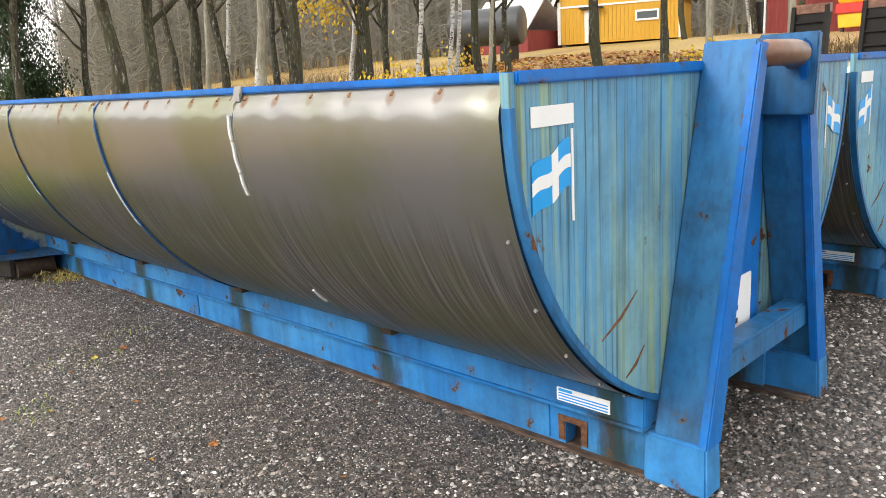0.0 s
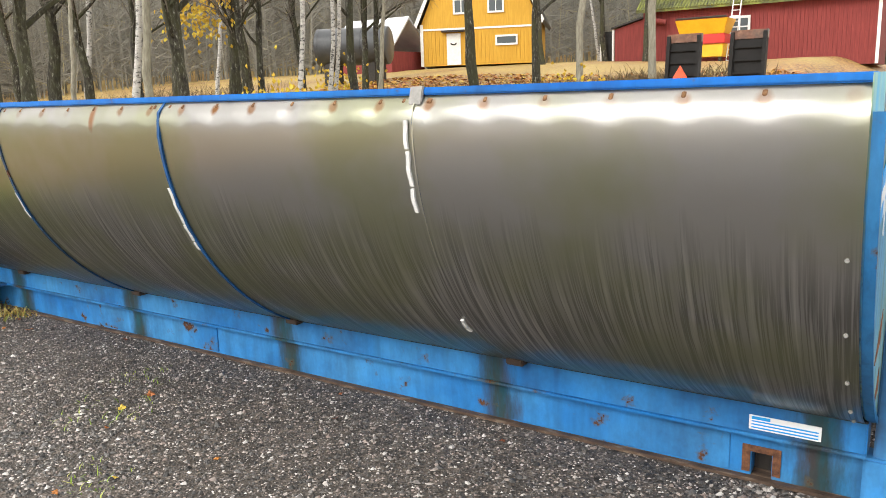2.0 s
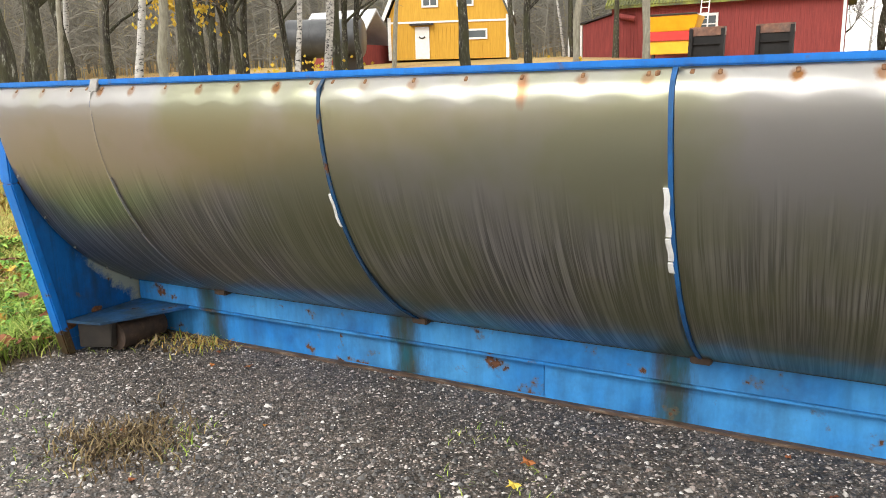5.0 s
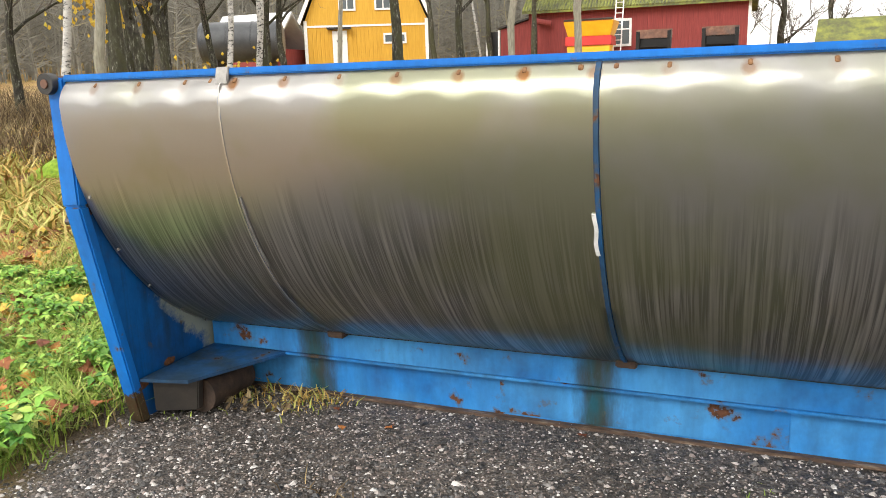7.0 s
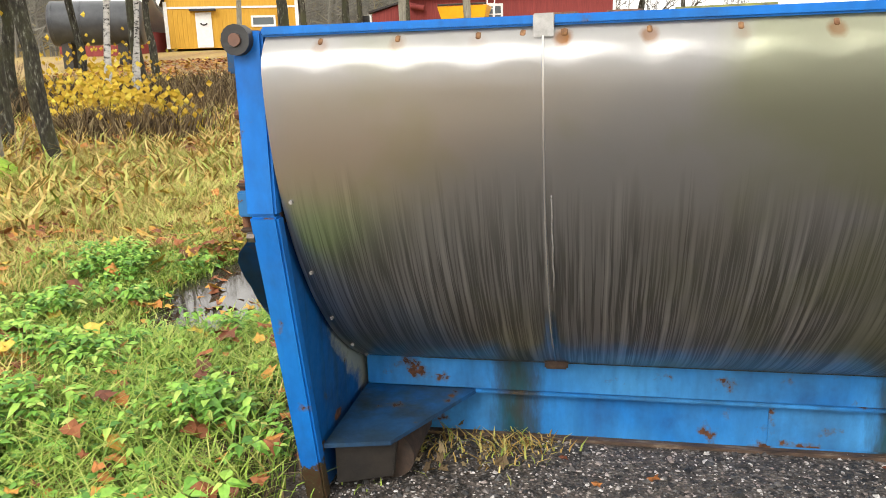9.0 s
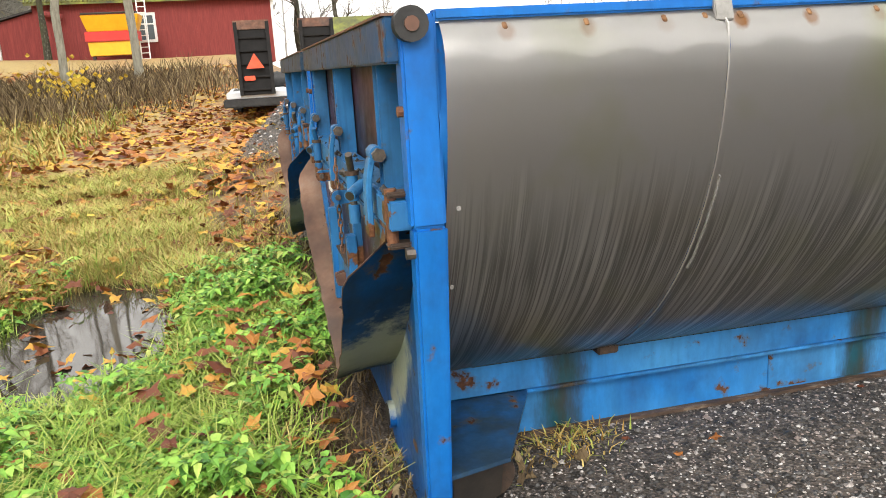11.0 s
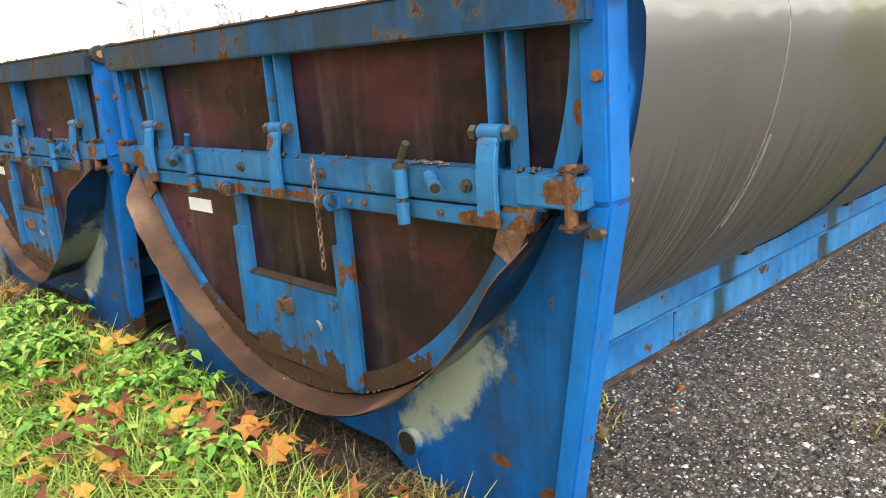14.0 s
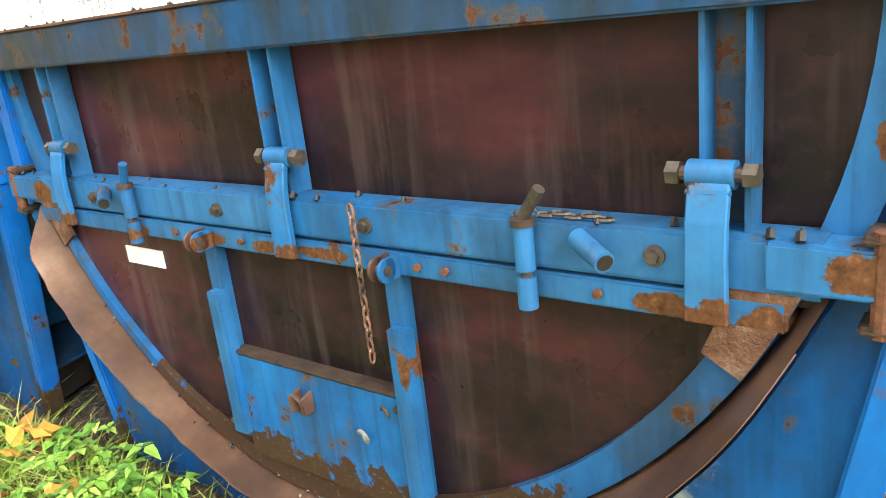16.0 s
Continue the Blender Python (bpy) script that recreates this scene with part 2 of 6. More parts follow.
def rust_spots(m, spots, colour=(0.15, 0.065, 0.03)):
    """Ragged rust at given places (y, z, half width, half height) of the site grid."""
    t = m.node_tree
    b = t.nodes["Principled BSDF"]
    col = b.inputs["Base Color"].links[0].from_socket
    tc, sp = nd(t, "TexCoord"), nd(t, "SeparateXYZ")
    t.links.new(tc.outputs["Object"], sp.inputs[0])
    ragged = mathn(t, "MULTIPLY", mathn(t, "SUBTRACT", noise_tex(t, tc.outputs["Object"], 24, 6, 0.7), 0.5), 2.6)
    near = None
    for y, z, ry, rz in spots:
        dy = mathn(t, "DIVIDE", mathn(t, "SUBTRACT", sp.outputs[1], K * (y - 3.2)), K * ry)
        dz = mathn(t, "DIVIDE", mathn(t, "SUBTRACT", sp.outputs[2], K * (z + Z0)), K * rz)
        d = mathn(t, "ADD", mathn(t, "MULTIPLY", dy, dy), mathn(t, "MULTIPLY", dz, dz))
        near = d if near is None else mathn(t, "MINIMUM", near, d)
    d = mathn(t, "ADD", near, ragged)
    grain = ramp(t, noise_tex(t, tc.outputs["Object"], 70, 4), [(0.3, (0.06, 0.026, 0.014)), (0.6, colour), (0.8, (0.27, 0.15, 0.085))])
    col = mix(t, ramp(t, d, [(0.85, 0.5), (1.35, 0.0)]), col, (0.06, 0.055, 0.04))
    t.links.new(mix(t, ramp(t, d, [(0.80, 1.0), (0.90, 0.0)]), col, grain), b.inputs["Base Color"])
    return m


rust_spots(BLUE_DOOR, [(1.875, 0.985, 0.060, 0.036), (2.16, 0.885, 0.09, 0.026), (3.03, 0.890, 0.10, 0.016), (3.24, 0.885, 0.06, 0.018), (3.47, 0.888, 0.06, 0.022), (3.80, 0.88, 0.03, 0.02), (1.865, 1.17, 0.02, 0.035), (2.02, 0.86, 0.05, 0.05), (4.36, 0.96, 0.05, 0.05), (2.80, 0.64, 0.018, 0.05)])
rust_spots(BLUE, [(1.995, -0.07, 0.09, 0.12), (4.405, -0.07, 0.09, 0.12)], (0.055, 0.045, 0.022))
BLUE_SEAM = paint("blue_enamel_seam", (0.010, 0.085, 0.27), (0.03, 0.14, 0.36), rust=0.2, dirt=0.6, streak=0.3)
BLUE_STRAP = rust_below(paint("blue_enamel_strap", (0.010, 0.155, 0.43), (0.045, 0.235, 0.51), rust=0.7, dirt=0.3), 0.91, 0.03)
BLUE_FLAP = rust_below(paint("blue_enamel_flap", (0.007, 0.15, 0.45), (0.03, 0.22, 0.52), rust=0.6, dirt=0.5, streak=0.4), 0.36, 0.085, (0.05, 0.035, 0.022))
BLUE_REAR = worn_patch(paint("blue_enamel_rear", (0.003, 0.088, 0.32), (0.008, 0.118, 0.38), rust=0.34, dirt=0.62, streak=0.3), 0.66, 0.35, 0.17, (0.30, 0.33, 0.28))
rust_spots(BLUE_REAR, [(1.83, 1.19, 0.04, 0.10), (1.82, 0.93, 0.05, 0.03), (2.02, 0.05, 0.05, 0.03), (2.22, 0.10, 0.04, 0.02), (4.58, 1.2, 0.03, 0.09)])
BLUE_LIP = worn_patch(paint("blue_enamel_lip", (0.008, 0.10, 0.33), (0.012, 0.04, 0.09), rust=0.3, dirt=0.8, streak=0.2), 0.72, 0.48, 0.13, (0.36, 0.38, 0.32))
STEEL, t, b = mat("stainless_sheet")
v = coords(t, shuffle=False)
tc = nd(t, "TexCoord")
sep = nd(t, "SeparateXYZ")
t.links.new(tc.outputs["Object"], sep.inputs[0])
low = ramp(t, mathn(t, "MULTIPLY", mathn(t, "ADD", sep.outputs[2], mathn(t, "MULTIPLY", noise_tex(t, coords(t, (24, 1, 0.2), False), 1.0, 2), 0.42)), 0.5), [(0.50, 1.0), (0.62, 0.0)])
wob = mathn(t, "MULTIPLY", mathn(t, "SUBTRACT", noise_tex(t, coords(t, (5, 1, 7), False), 1.0, 3), 0.5), 0.012)
bent = nd(t, "CombineXYZ")
t.links.new(mathn(t, "ADD", sep.outputs[0], mathn(t, "MULTIPLY", wob, 0.5)), bent.inputs[0])
t.links.new(sep.outputs[2], bent.inputs[2])


def streaks(across, along, detail, rough):
    mp = nd(t, "Mapping")
    mp.inputs["Scale"].default_value = (across, 1, along)
    t.links.new(bent.outputs[0], mp.inputs[0])
    return noise_tex(t, mp.outputs[0], 1.0, detail, rough)


runs = streaks(44, 1.1, 3, 0.55)
thin = streaks(105, 1.8, 2, 0.5)
blotch = noise_tex(t, v, 1.3, 4)
mixed = mathn(t, "ADD", mathn(t, "MULTIPLY", runs, 0.6), mathn(t, "MULTIPLY", thin, 0.4))
lines = mathn(t, "MULTIPLY", ramp(t, mixed, [(0.425, 0.0), (0.465, 1.0), (0.49, 0.9), (0.53, 0.0)]), low)
pale = mathn(t, "MULTIPLY", ramp(t, mixed, [(0.53, 0.0), (0.62, 1.0)]), low)
c = mix(t, pale, (0.59, 0.575, 0.55), (0.80, 0.78, 0.74))
c = mix(t, mathn(t, "MULTIPLY", lines, 0.66), c, (0.19, 0.185, 0.165))
c = mix(t, mathn(t, "MULTIPLY", ramp(t, blotch, [(0.46, 0.0), (0.62, 1.0)]), 0.6), c, (0.46, 0.48, 0.26))
# brown rings of rust round the rivets, each stronger or fainter
ph = mathn(t, "FRACT", mathn(t, "ADD", mathn(t, "DIVIDE", mathn(t, "SUBTRACT", sep.outputs[0], K * (4.7 - 7.563)), K * 0.2245), 40.5))
px = mathn(t, "MULTIPLY", mathn(t, "SUBTRACT", ph, 0.5), K * 0.2245)
pz = mathn(t, "SUBTRACT", sep.outputs[2], K * (1.440 + Z0))
pd = mathn(t, "SQRT", mathn(t, "ADD", mathn(t, "MULTIPLY", px, px), mathn(t, "MULTIPLY", pz, pz)))
pd = mathn(t, "ADD", pd, mathn(t, "MULTIPLY", mathn(t, "SUBTRACT", noise_tex(t, v, 30, 4), 0.5), 0.02))
ring = mathn(t, "MULTIPLY", ramp(t, mathn(t, "MULTIPLY", pd, 20.0), [(0.22, 1.0), (0.50, 0.0)]), ramp(t, noise_tex(t, coords(t, (2.3, 0.1, 0.1), False), 1.0, 2), [(0.38, 0.15), (0.62, 1.0)]))
c = mix(t, ring, c, (0.36, 0.17, 0.065))
t.links.new(c, b.inputs["Base Color"])
b.inputs["Metallic"].default_value = 0.88
b.inputs["Roughness"].default_value = 0.31
bump(t, b, noise_tex(t, coords(t, (0.8, 1.0, 2.6), False), 1.7, 2), 0.15, 0.025)
old = b.inputs["Base Color"].links[0].from_socket
dx = mathn(t, "DIVIDE", mathn(t, "ADD", sep.outputs[0], 0.138), 0.028)
dz = mathn(t, "DIVIDE", mathn(t, "SUBTRACT", sep.outputs[2], 1.34), 0.075)
dd = mathn(t, "ADD", mathn(t, "ADD", mathn(t, "MULTIPLY", dx, dx), mathn(t, "MULTIPLY", dz, dz)), mathn(t, "MULTIPLY", runs, 0.8))
t.links.new(mix(t, ramp(t, mathn(t, "MULTIPLY", dd, 0.5), [(0.25, 0.8), (0.62, 0.0)]), old, (0.42, 0.16, 0.05)), b.inputs["Base Color"])

RUST_DOOR, t, b = mat("dark_rusted_panel")
v = coords(t)
c = ramp(t, noise_tex(t, coords(t, (1.2, 1.2, 2.6)), 1.5, 5, 0.6), [(0.34, (0.007, 0.005, 0.006)), (0.48, (0.022, 0.011, 0.013)), (0.60, (0.060, 0.017, 0.022)), (0.74, (0.095, 0.036, 0.036))])
c = mix(t, mathn(t, "MULTIPLY", ramp(t, noise_tex(t, coords(t, (16, 16, 1.3)), 1.0, 4, 0.6), [(0.52, 0.0), (0.70, 1.0)]), 0.3), c, (0.13, 0.098, 0.092))
c = mix(t, mathn(t, "MULTIPLY", ramp(t, noise_tex(t, v, 26, 5, 0.7), [(0.50, 0.0), (0.72, 1.0)]), 0.3), c, (0.07, 0.033, 0.025))
t.links.new(c, b.inputs["Base Color"])
t.links.new(ramp(t, noise_tex(t, v, 5, 4), [(0.35, 0.25), (0.65, 0.5)]), b.inputs["Roughness"])
bump(t, b, noise_tex(t, v, 20, 4), 0.15, 0.004)
b.inputs["Specular IOR Level"].default_value = 0.28
LIP = speckle("tan_worn_sheet", [(0.25, (0.10, 0.055, 0.038)), (0.45, (0.26, 0.135, 0.085)), (0.6, (0.37, 0.22, 0.145)), (0.78, (0.46, 0.36, 0.28))], 4.5, 0.30, 0.15, (1, 1, 1), 0.2, 0.004, (2.2, (0.12, 0.075, 0.058)))
RAMP = speckle("black_ramp_paint", [(0.3, (0.006, 0.006, 0.006)), (0.7, (0.014, 0.013, 0.013))], 6, 0.9)
RUST_LIP = speckle("brown_rusted_sheet", [(0.25, (0.05, 0.025, 0.017)), (0.45, (0.17, 0.078, 0.048)), (0.6, (0.27, 0.145, 0.092)), (0.78, (0.38, 0.28, 0.21))], 4.5, 0.36, 0.1, (1, 1, 1), 0.25, 0.004, (2.2, (0.07, 0.045, 0.038)))
RUST_FLAKE = speckle("flaking_rust", [(0.3, (0.05, 0.022, 0.014)), (0.5, (0.15, 0.07, 0.035)), (0.66, (0.24, 0.15, 0.10)), (0.72, (0.05, 0.16, 0.34))], 16, 0.8, 0.0, bumps=0.9, dist=0.02)
BLUE_RING = rust_below(paint("blue_enamel_ring", (0.012, 0.12, 0.33), (0.04, 0.16, 0.36), rust=0.6, dirt=0.7, streak=0.3), 0.46, 0.10, (0.05, 0.034, 0.022))
RUST_EDGE = speckle("worn_rust_edge", [(0.35, (0.03, 0.02, 0.015)), (0.55, (0.09, 0.055, 0.035)), (0.7, (0.22, 0.17, 0.12))], 9, 0.7, 0.0, (1, 4, 4), 0.3)
GRIME_RUST = speckle("grimy_rust", [(0.3, (0.02, 0.014, 0.01)), (0.6, (0.06, 0.035, 0.022)), (0.8, (0.13, 0.085, 0.05))], 22, 0.75, 0.0, bumps=0.4)
RUST = speckle("rust", [(0.3, (0.05, 0.02, 0.012)), (0.55, (0.15, 0.06, 0.026)), (0.8, (0.26, 0.12, 0.05))], 40, 0.8, 0.0, bumps=0.5)
BLACK = speckle("black_rubber", [(0.3, (0.010, 0.010, 0.011)), (0.7, (0.03, 0.03, 0.03))], 20, 0.55)
# near-black; also plugs holes, where it stands for the shade inside
DARK = speckle("dark_wet_steel_hole_shade", [(0.3, (0.012, 0.011, 0.010)), (0.7, (0.035, 0.028, 0.022))], 12, 0.5)
ZINC = speckle("dull_zinc", [(0.3, (0.19, 0.185, 0.175)), (0.7, (0.34, 0.33, 0.31))], 30, 0.6, 0.3, bumps=0.1)
RIVET = speckle("rusty_rivet", [(0.35, (0.12, 0.05, 0.02)), (0.65, (0.30, 0.16, 0.07))], 50, 0.6, 0.3)
WHITE = speckle("white_sticker", [(0.3, (0.74, 0.76, 0.77)), (0.7, (0.82, 0.83, 0.84))], 6, 0.45, bumps=0.02)
TAPE = speckle("pale_tape", [(0.3, (0.50, 0.50, 0.49)), (0.7, (0.76, 0.76, 0.75))], 25, 0.6, bumps=0.1)
BOLT = speckle("greasy_bolt", [(0.3, (0.05, 0.045, 0.04)), (0.6, (0.12, 0.10, 0.085)), (0.8, (0.22, 0.13, 0.07))], 40, 0.45, 0.5)
CYAN = speckle("bright_blue_sticker", [(0.3, (0.0, 0.29, 0.72)), (0.7, (0.01, 0.34, 0.80))], 6, 0.4, bumps=0.02)
INK = speckle("black_ink", [(0.3, (0.012, 0.012, 0.013)), (0.7, (0.03, 0.03, 0.03))], 6, 0.5, bumps=0.02)
YELLOW_WALL = speckle("ochre_boards", [(0.3, (0.50, 0.27, 0.022)), (0.7, (0.62, 0.36, 0.04))], 2.5, 0.75, 0.0, (6, 6, 0.5))
RED_WALL = speckle("red_boards", [(0.3, (0.16, 0.026, 0.024)), (0.7, (0.27, 0.048, 0.042))], 2.5, 0.85, 0.0, (6, 6, 0.5))
TRIM = speckle("white_trim", [(0.3, (0.66, 0.66, 0.65)), (0.7, (0.80, 0.80, 0.79))], 5, 0.6, bumps=0.05)
MOSS_ROOF = speckle("mossy_tiles", [(0.32, (0.05, 0.05, 0.048)), (0.5, (0.13, 0.14, 0.045)), (0.7, (0.25, 0.27, 0.05))], 1.4, 0.9, 0.0, (1, 1, 1), 0.5, 0.05)
TIN = speckle("pale_tin_roof", [(0.3, (0.50, 0.52, 0.55)), (0.7, (0.66, 0.67, 0.69))], 1.5, 0.5)
GLASS_DARK, t, b = mat("window_glass")
b.inputs["Base Color"].default_value = (0.10, 0.12, 0.13, 1)
b.inputs["Roughness"].default_value = 0.06
TANK = speckle("dark_grey_tank", [(0.3, (0.035, 0.038, 0.044)), (0.7, (0.08, 0.085, 0.09))], 1.2, 0.4)
HOPPER_Y = speckle("yellow_machine", [(0.3, (0.68, 0.36, 0.01)), (0.7, (0.80, 0.46, 0.02))], 2, 0.4)
HOPPER_R = speckle("red_machine", [(0.3, (0.48, 0.025, 0.02)), (0.7, (0.58, 0.04, 0.03))], 2, 0.4)
REFLECT = speckle("red_reflector", [(0.3, (0.75, 0.08, 0.03)), (0.7, (0.85, 0.13, 0.06))], 8, 0.35)
BARK = speckle("dark_bark", [(0.32, (0.010, 0.009, 0.007)), (0.48, (0.032, 0.028, 0.021)), (0.58, (0.075, 0.070, 0.052)), (0.62, (0.15, 0.15, 0.12)), (0.68, (0.34, 0.34, 0.31))], 5, 0.95, 0.0, (2.6, 2.6, 1.2), 0.9, 0.04, (1.6, (0.045, 0.045, 0.020)))
BARK_PALE = speckle("pale_bark", [(0.3, (0.16, 0.145, 0.11)), (0.55, (0.27, 0.255, 0.20)), (0.75, (0.36, 0.345, 0.29))], 5, 0.9, 0.0, (3, 3, 1.0), 0.4, 0.02)
BIRCH = speckle("birch_bark", [(0.38, (0.03, 0.028, 0.025)), (0.46, (0.38, 0.37, 0.35)), (0.7, (0.58, 0.56, 0.53))], 5, 0.8, 0.0, (1, 1, 3.0), 0.4, 0.01)
TWIG = speckle("grey_twigs", [(0.3, (0.09, 0.078, 0.065)), (0.7, (0.19, 0.165, 0.14))], 8, 0.95)
# distance haze is mixed into these colours: pale, with little contrast
WOODS = islands("far_hazed_woods", [(0.0, (0.19, 0.185, 0.16)), (0.6, (0.25, 0.243, 0.215)), (0.9, (0.29, 0.28, 0.245)), (1.0, (0.36, 0.31, 0.17))], 0.95, 0.1)
STONES = islands("gravel_stones", [(0.0, (0.025, 0.024, 0.024)), (0.40, (0.075, 0.072, 0.070)), (0.62, (0.16, 0.147, 0.138)), (0.76, (0.27, 0.215, 0.19)), (0.9, (0.42, 0.395, 0.37)), (1.0, (0.62, 0.60, 0.58))], 0.4, 0.5)
DRY_GRASS = islands("dry_grass", [(0.0, (0.22, 0.13, 0.04)), (0.3, (0.50, 0.34, 0.10)), (0.55, (0.58, 0.45, 0.17)), (0.72, (0.42, 0.42, 0.12)), (1.0, (0.26, 0.36, 0.07))], 0.8, 0.2)
TUSSOCK = islands("tussock_grass", [(0.0, (0.30, 0.20, 0.06)), (0.3, (0.58, 0.46, 0.17)), (0.6, (0.50, 0.50, 0.13)), (1.0, (0.25, 0.40, 0.06))], 0.7, 0.25)
GREEN_GRASS = islands("green_grass", [(0.0, (0.13, 0.24, 0.03)), (0.6, (0.30, 0.42, 0.06)), (1.0, (0.48, 0.50, 0.14))], 0.6, 0.3)
WEEDS = islands("green_weeds", [(0.0, (0.055, 0.17, 0.025)), (0.5, (0.19, 0.41, 0.05)), (0.9, (0.36, 0.56, 0.09)), (1.0, (0.48, 0.50, 0.14))], 0.5, 0.35)
MOSS = speckle("bright_moss", [(0.3, (0.10, 0.20, 0.015)), (0.55, (0.24, 0.38, 0.03)), (0.75, (0.36, 0.48, 0.06))], 14, 0.95, bumps=0.8, dist=0.03)
WEEDS_DARK = islands("evergreen", [(0.0, (0.03, 0.06, 0.03)), (1.0, (0.09, 0.13, 0.06))], 0.8, 0.2)
LEAVES = islands("fallen_leaves", [(0.0, (0.12, 0.035, 0.02)), (0.35, (0.30, 0.10, 0.03)), (0.65, (0.48, 0.20, 0.04)), (0.85, (0.55, 0.33, 0.05)), (1.0, (0.62, 0.46, 0.07))], 0.6, 0.35)
DEAD = islands("dead_straw", [(0.0, (0.05, 0.034, 0.02)), (0.6, (0.15, 0.105, 0.055)), (1.0, (0.36, 0.28, 0.15))], 0.8, 0.2)
YELLOW_LEAVES = islands("yellow_leaves", [(0.0, (0.42, 0.26, 0.02)), (0.6, (0.60, 0.40, 0.03)), (1.0, (0.62, 0.50, 0.06))], 0.6, 0.3)
WATER, t, b = mat("puddle_water")
b.inputs["Base Color"].default_value = (0.045, 0.038, 0.03, 1)
b.inputs["Roughness"].default_value = 0.04

GROUND, t, b = mat("ground")
at = nd(t, "Attribute")
at.attribute_name = "zone"
zs = nd(t, "SeparateColor")
t.links.new(at.outputs["Color"], zs.inputs[0])
v = coords(t, shuffle=False)
vo = nd(t, "TexVoronoi", Scale=85.0)
t.links.new(v, vo.inputs["Vector"])
vb = nd(t, "TexVoronoi", Scale=38.0)
t.links.new(v, vb.inputs["Vector"])
pebble = ramp(t, vo.outputs["Color"], [(0.15, (0.016, 0.0155, 0.015)), (0.5, (0.045, 0.043, 0.042)), (0.75, (0.10, 0.095, 0.09)), (0.95, (0.30, 0.29, 0.28))])
pebble = mix(t, 0.35, pebble, ramp(t, vb.outputs["Color"], [(0.3, (0.03, 0.03, 0.03)), (0.9, (0.22, 0.20, 0.19))]))
wetpatch = ramp(t, noise_tex(t, v, 0.9, 4), [(0.40, 1.0), (0.62, 0.0)])
pebble = mix(t, 1.0, pebble, (1.12, 1.0, 0.90), "MULTIPLY")
pebble = mix(t, mathn(t, "MULTIPLY", wetpatch, 0.4), pebble, 0.25, "MULTIPLY")
soil = ramp(t, noise_tex(t, v, 14, 6, 0.7), [(0.3, (0.022, 0.016, 0.011)), (0.6, (0.06, 0.042, 0.026)), (0.8, (0.11, 0.075, 0.04))])
litter = nd(t, "TexVoronoi", Scale=9.0)
t.links.new(v, litter.inputs["Vector"])
litterc = ramp(t, litter.outputs["Color"], [(0.1, (0.10, 0.05, 0.025)), (0.4, (0.28, 0.14, 0.05)), (0.7, (0.40, 0.23, 0.07)), (0.95, (0.50, 0.35, 0.10))])
meadow = ramp(t, noise_tex(t, v, 6, 6, 0.75), [(0.3, (0.16, 0.11, 0.035)), (0.5, (0.38, 0.26, 0.08)), (0.75, (0.42, 0.36, 0.11))])
c = mix(t, zs.outputs[1], soil, litterc)
c = mix(t, zs.outputs[2], c, meadow)
c = mix(t, zs.outputs[0], c, pebble)
t.links.new(c, b.inputs["Base Color"])
b.inputs["Roughness"].default_value = 0.6
bump(t, b, mathn(t, "ADD", vo.outputs["Distance"], mathn(t, "MULTIPLY", noise_tex(t, v, 30, 5), 0.6)), 0.6, 0.01)

# ---------------------------------------------------------------- ground
def smooth(a, b, x):
    s = min(1.0, max(0.0, (x - a) / (b - a)))
    return s * s * (3 - 2 * s)


def gravel_edge(x):
    """How far left of the yard the verge begins, as a distance inside the gravel."""
    return x + 8.15


def zone(x, y):
    """Share of gravel, fallen leaves and meadow at a place of the site."""
    n = noise.noise((x * 1.3, y * 1.3, 0)) * 0.35
    g = smooth(-0.25, 0.25, x + 8.15 + n - 0.12 * max(0, 1.6 - y)) * smooth(9.5, 7.5, y + 2 * n - 0.25 * max(0, x + 8))
    mound = math.exp(-(((x + 7.25) / 1.25) ** 2 + ((y - 11.8) / 2.4) ** 2))
    g = max(g, smooth(0.25, 0.45, mound + 0.2 * n))
    leaf = smooth(0.0, 0.7, 0.5 + noise.noise((x * 0.22, y * 0.22, 3)) + 0.4 * smooth(9, 16, y) * smooth(-16, -8, x))
    meadow = smooth(0.0, 0.6, 0.42 + noise.noise((x * 0.3, y * 0.3, 9)) - 0.5 * smooth(-12, -7, x) * smooth(8, 14, y))
    bare = smooth(-9.25, -8.75, x + 0.5 * n) * smooth(1.2, 1.9, y) * smooth(9.5, 8.5, y)
    return g, leaf * (1 - 0.75 * bare), meadow * (1 - bare)


def height(x, y):
    """Height of the ground over the yard, in site units."""
    left = 0.25 + 0.75 * smooth(-3.0, -9.0, x)
    h = left * (3.0 * smooth(17.0, 57.0, y) + 0.5 * smooth(55, 75, y)) + 22 * smooth(78, 150, math.hypot(x + 5, y)) * smooth(-14, -40, x) * smooth(0.5, 0.8, y / max(1.0, -x)) + 0.5 * smooth(12, 30, -x)
    out = smooth(-8.2, -9.0, x)
    h += out * (0.05 * noise.noise((x * 0.9, y * 0.9, 2)) - 0.04)
    h += 0.10 * noise.noise((x * 0.25, y * 0.25, 5)) * smooth(6, 14, abs(x + 4) + max(0, y - 3))
    h += 1.42 * math.exp(-(((x + 7.25) / 1.25) ** 2 + ((y - 11.8) / 2.4) ** 2))
    h += 0.2 * math.exp(-(((x + 9.5) / 4.0) ** 2 + ((y - 17.5) / 3.0) ** 2))
    h -= 0.17 * math.exp(-(((x + 9.62) / 0.62) ** 2 + ((y - 5.05) / 1.35) ** 2))
    h += 0.012 * noise.noise((x * 2.2, y * 2.2, 1))
    return h


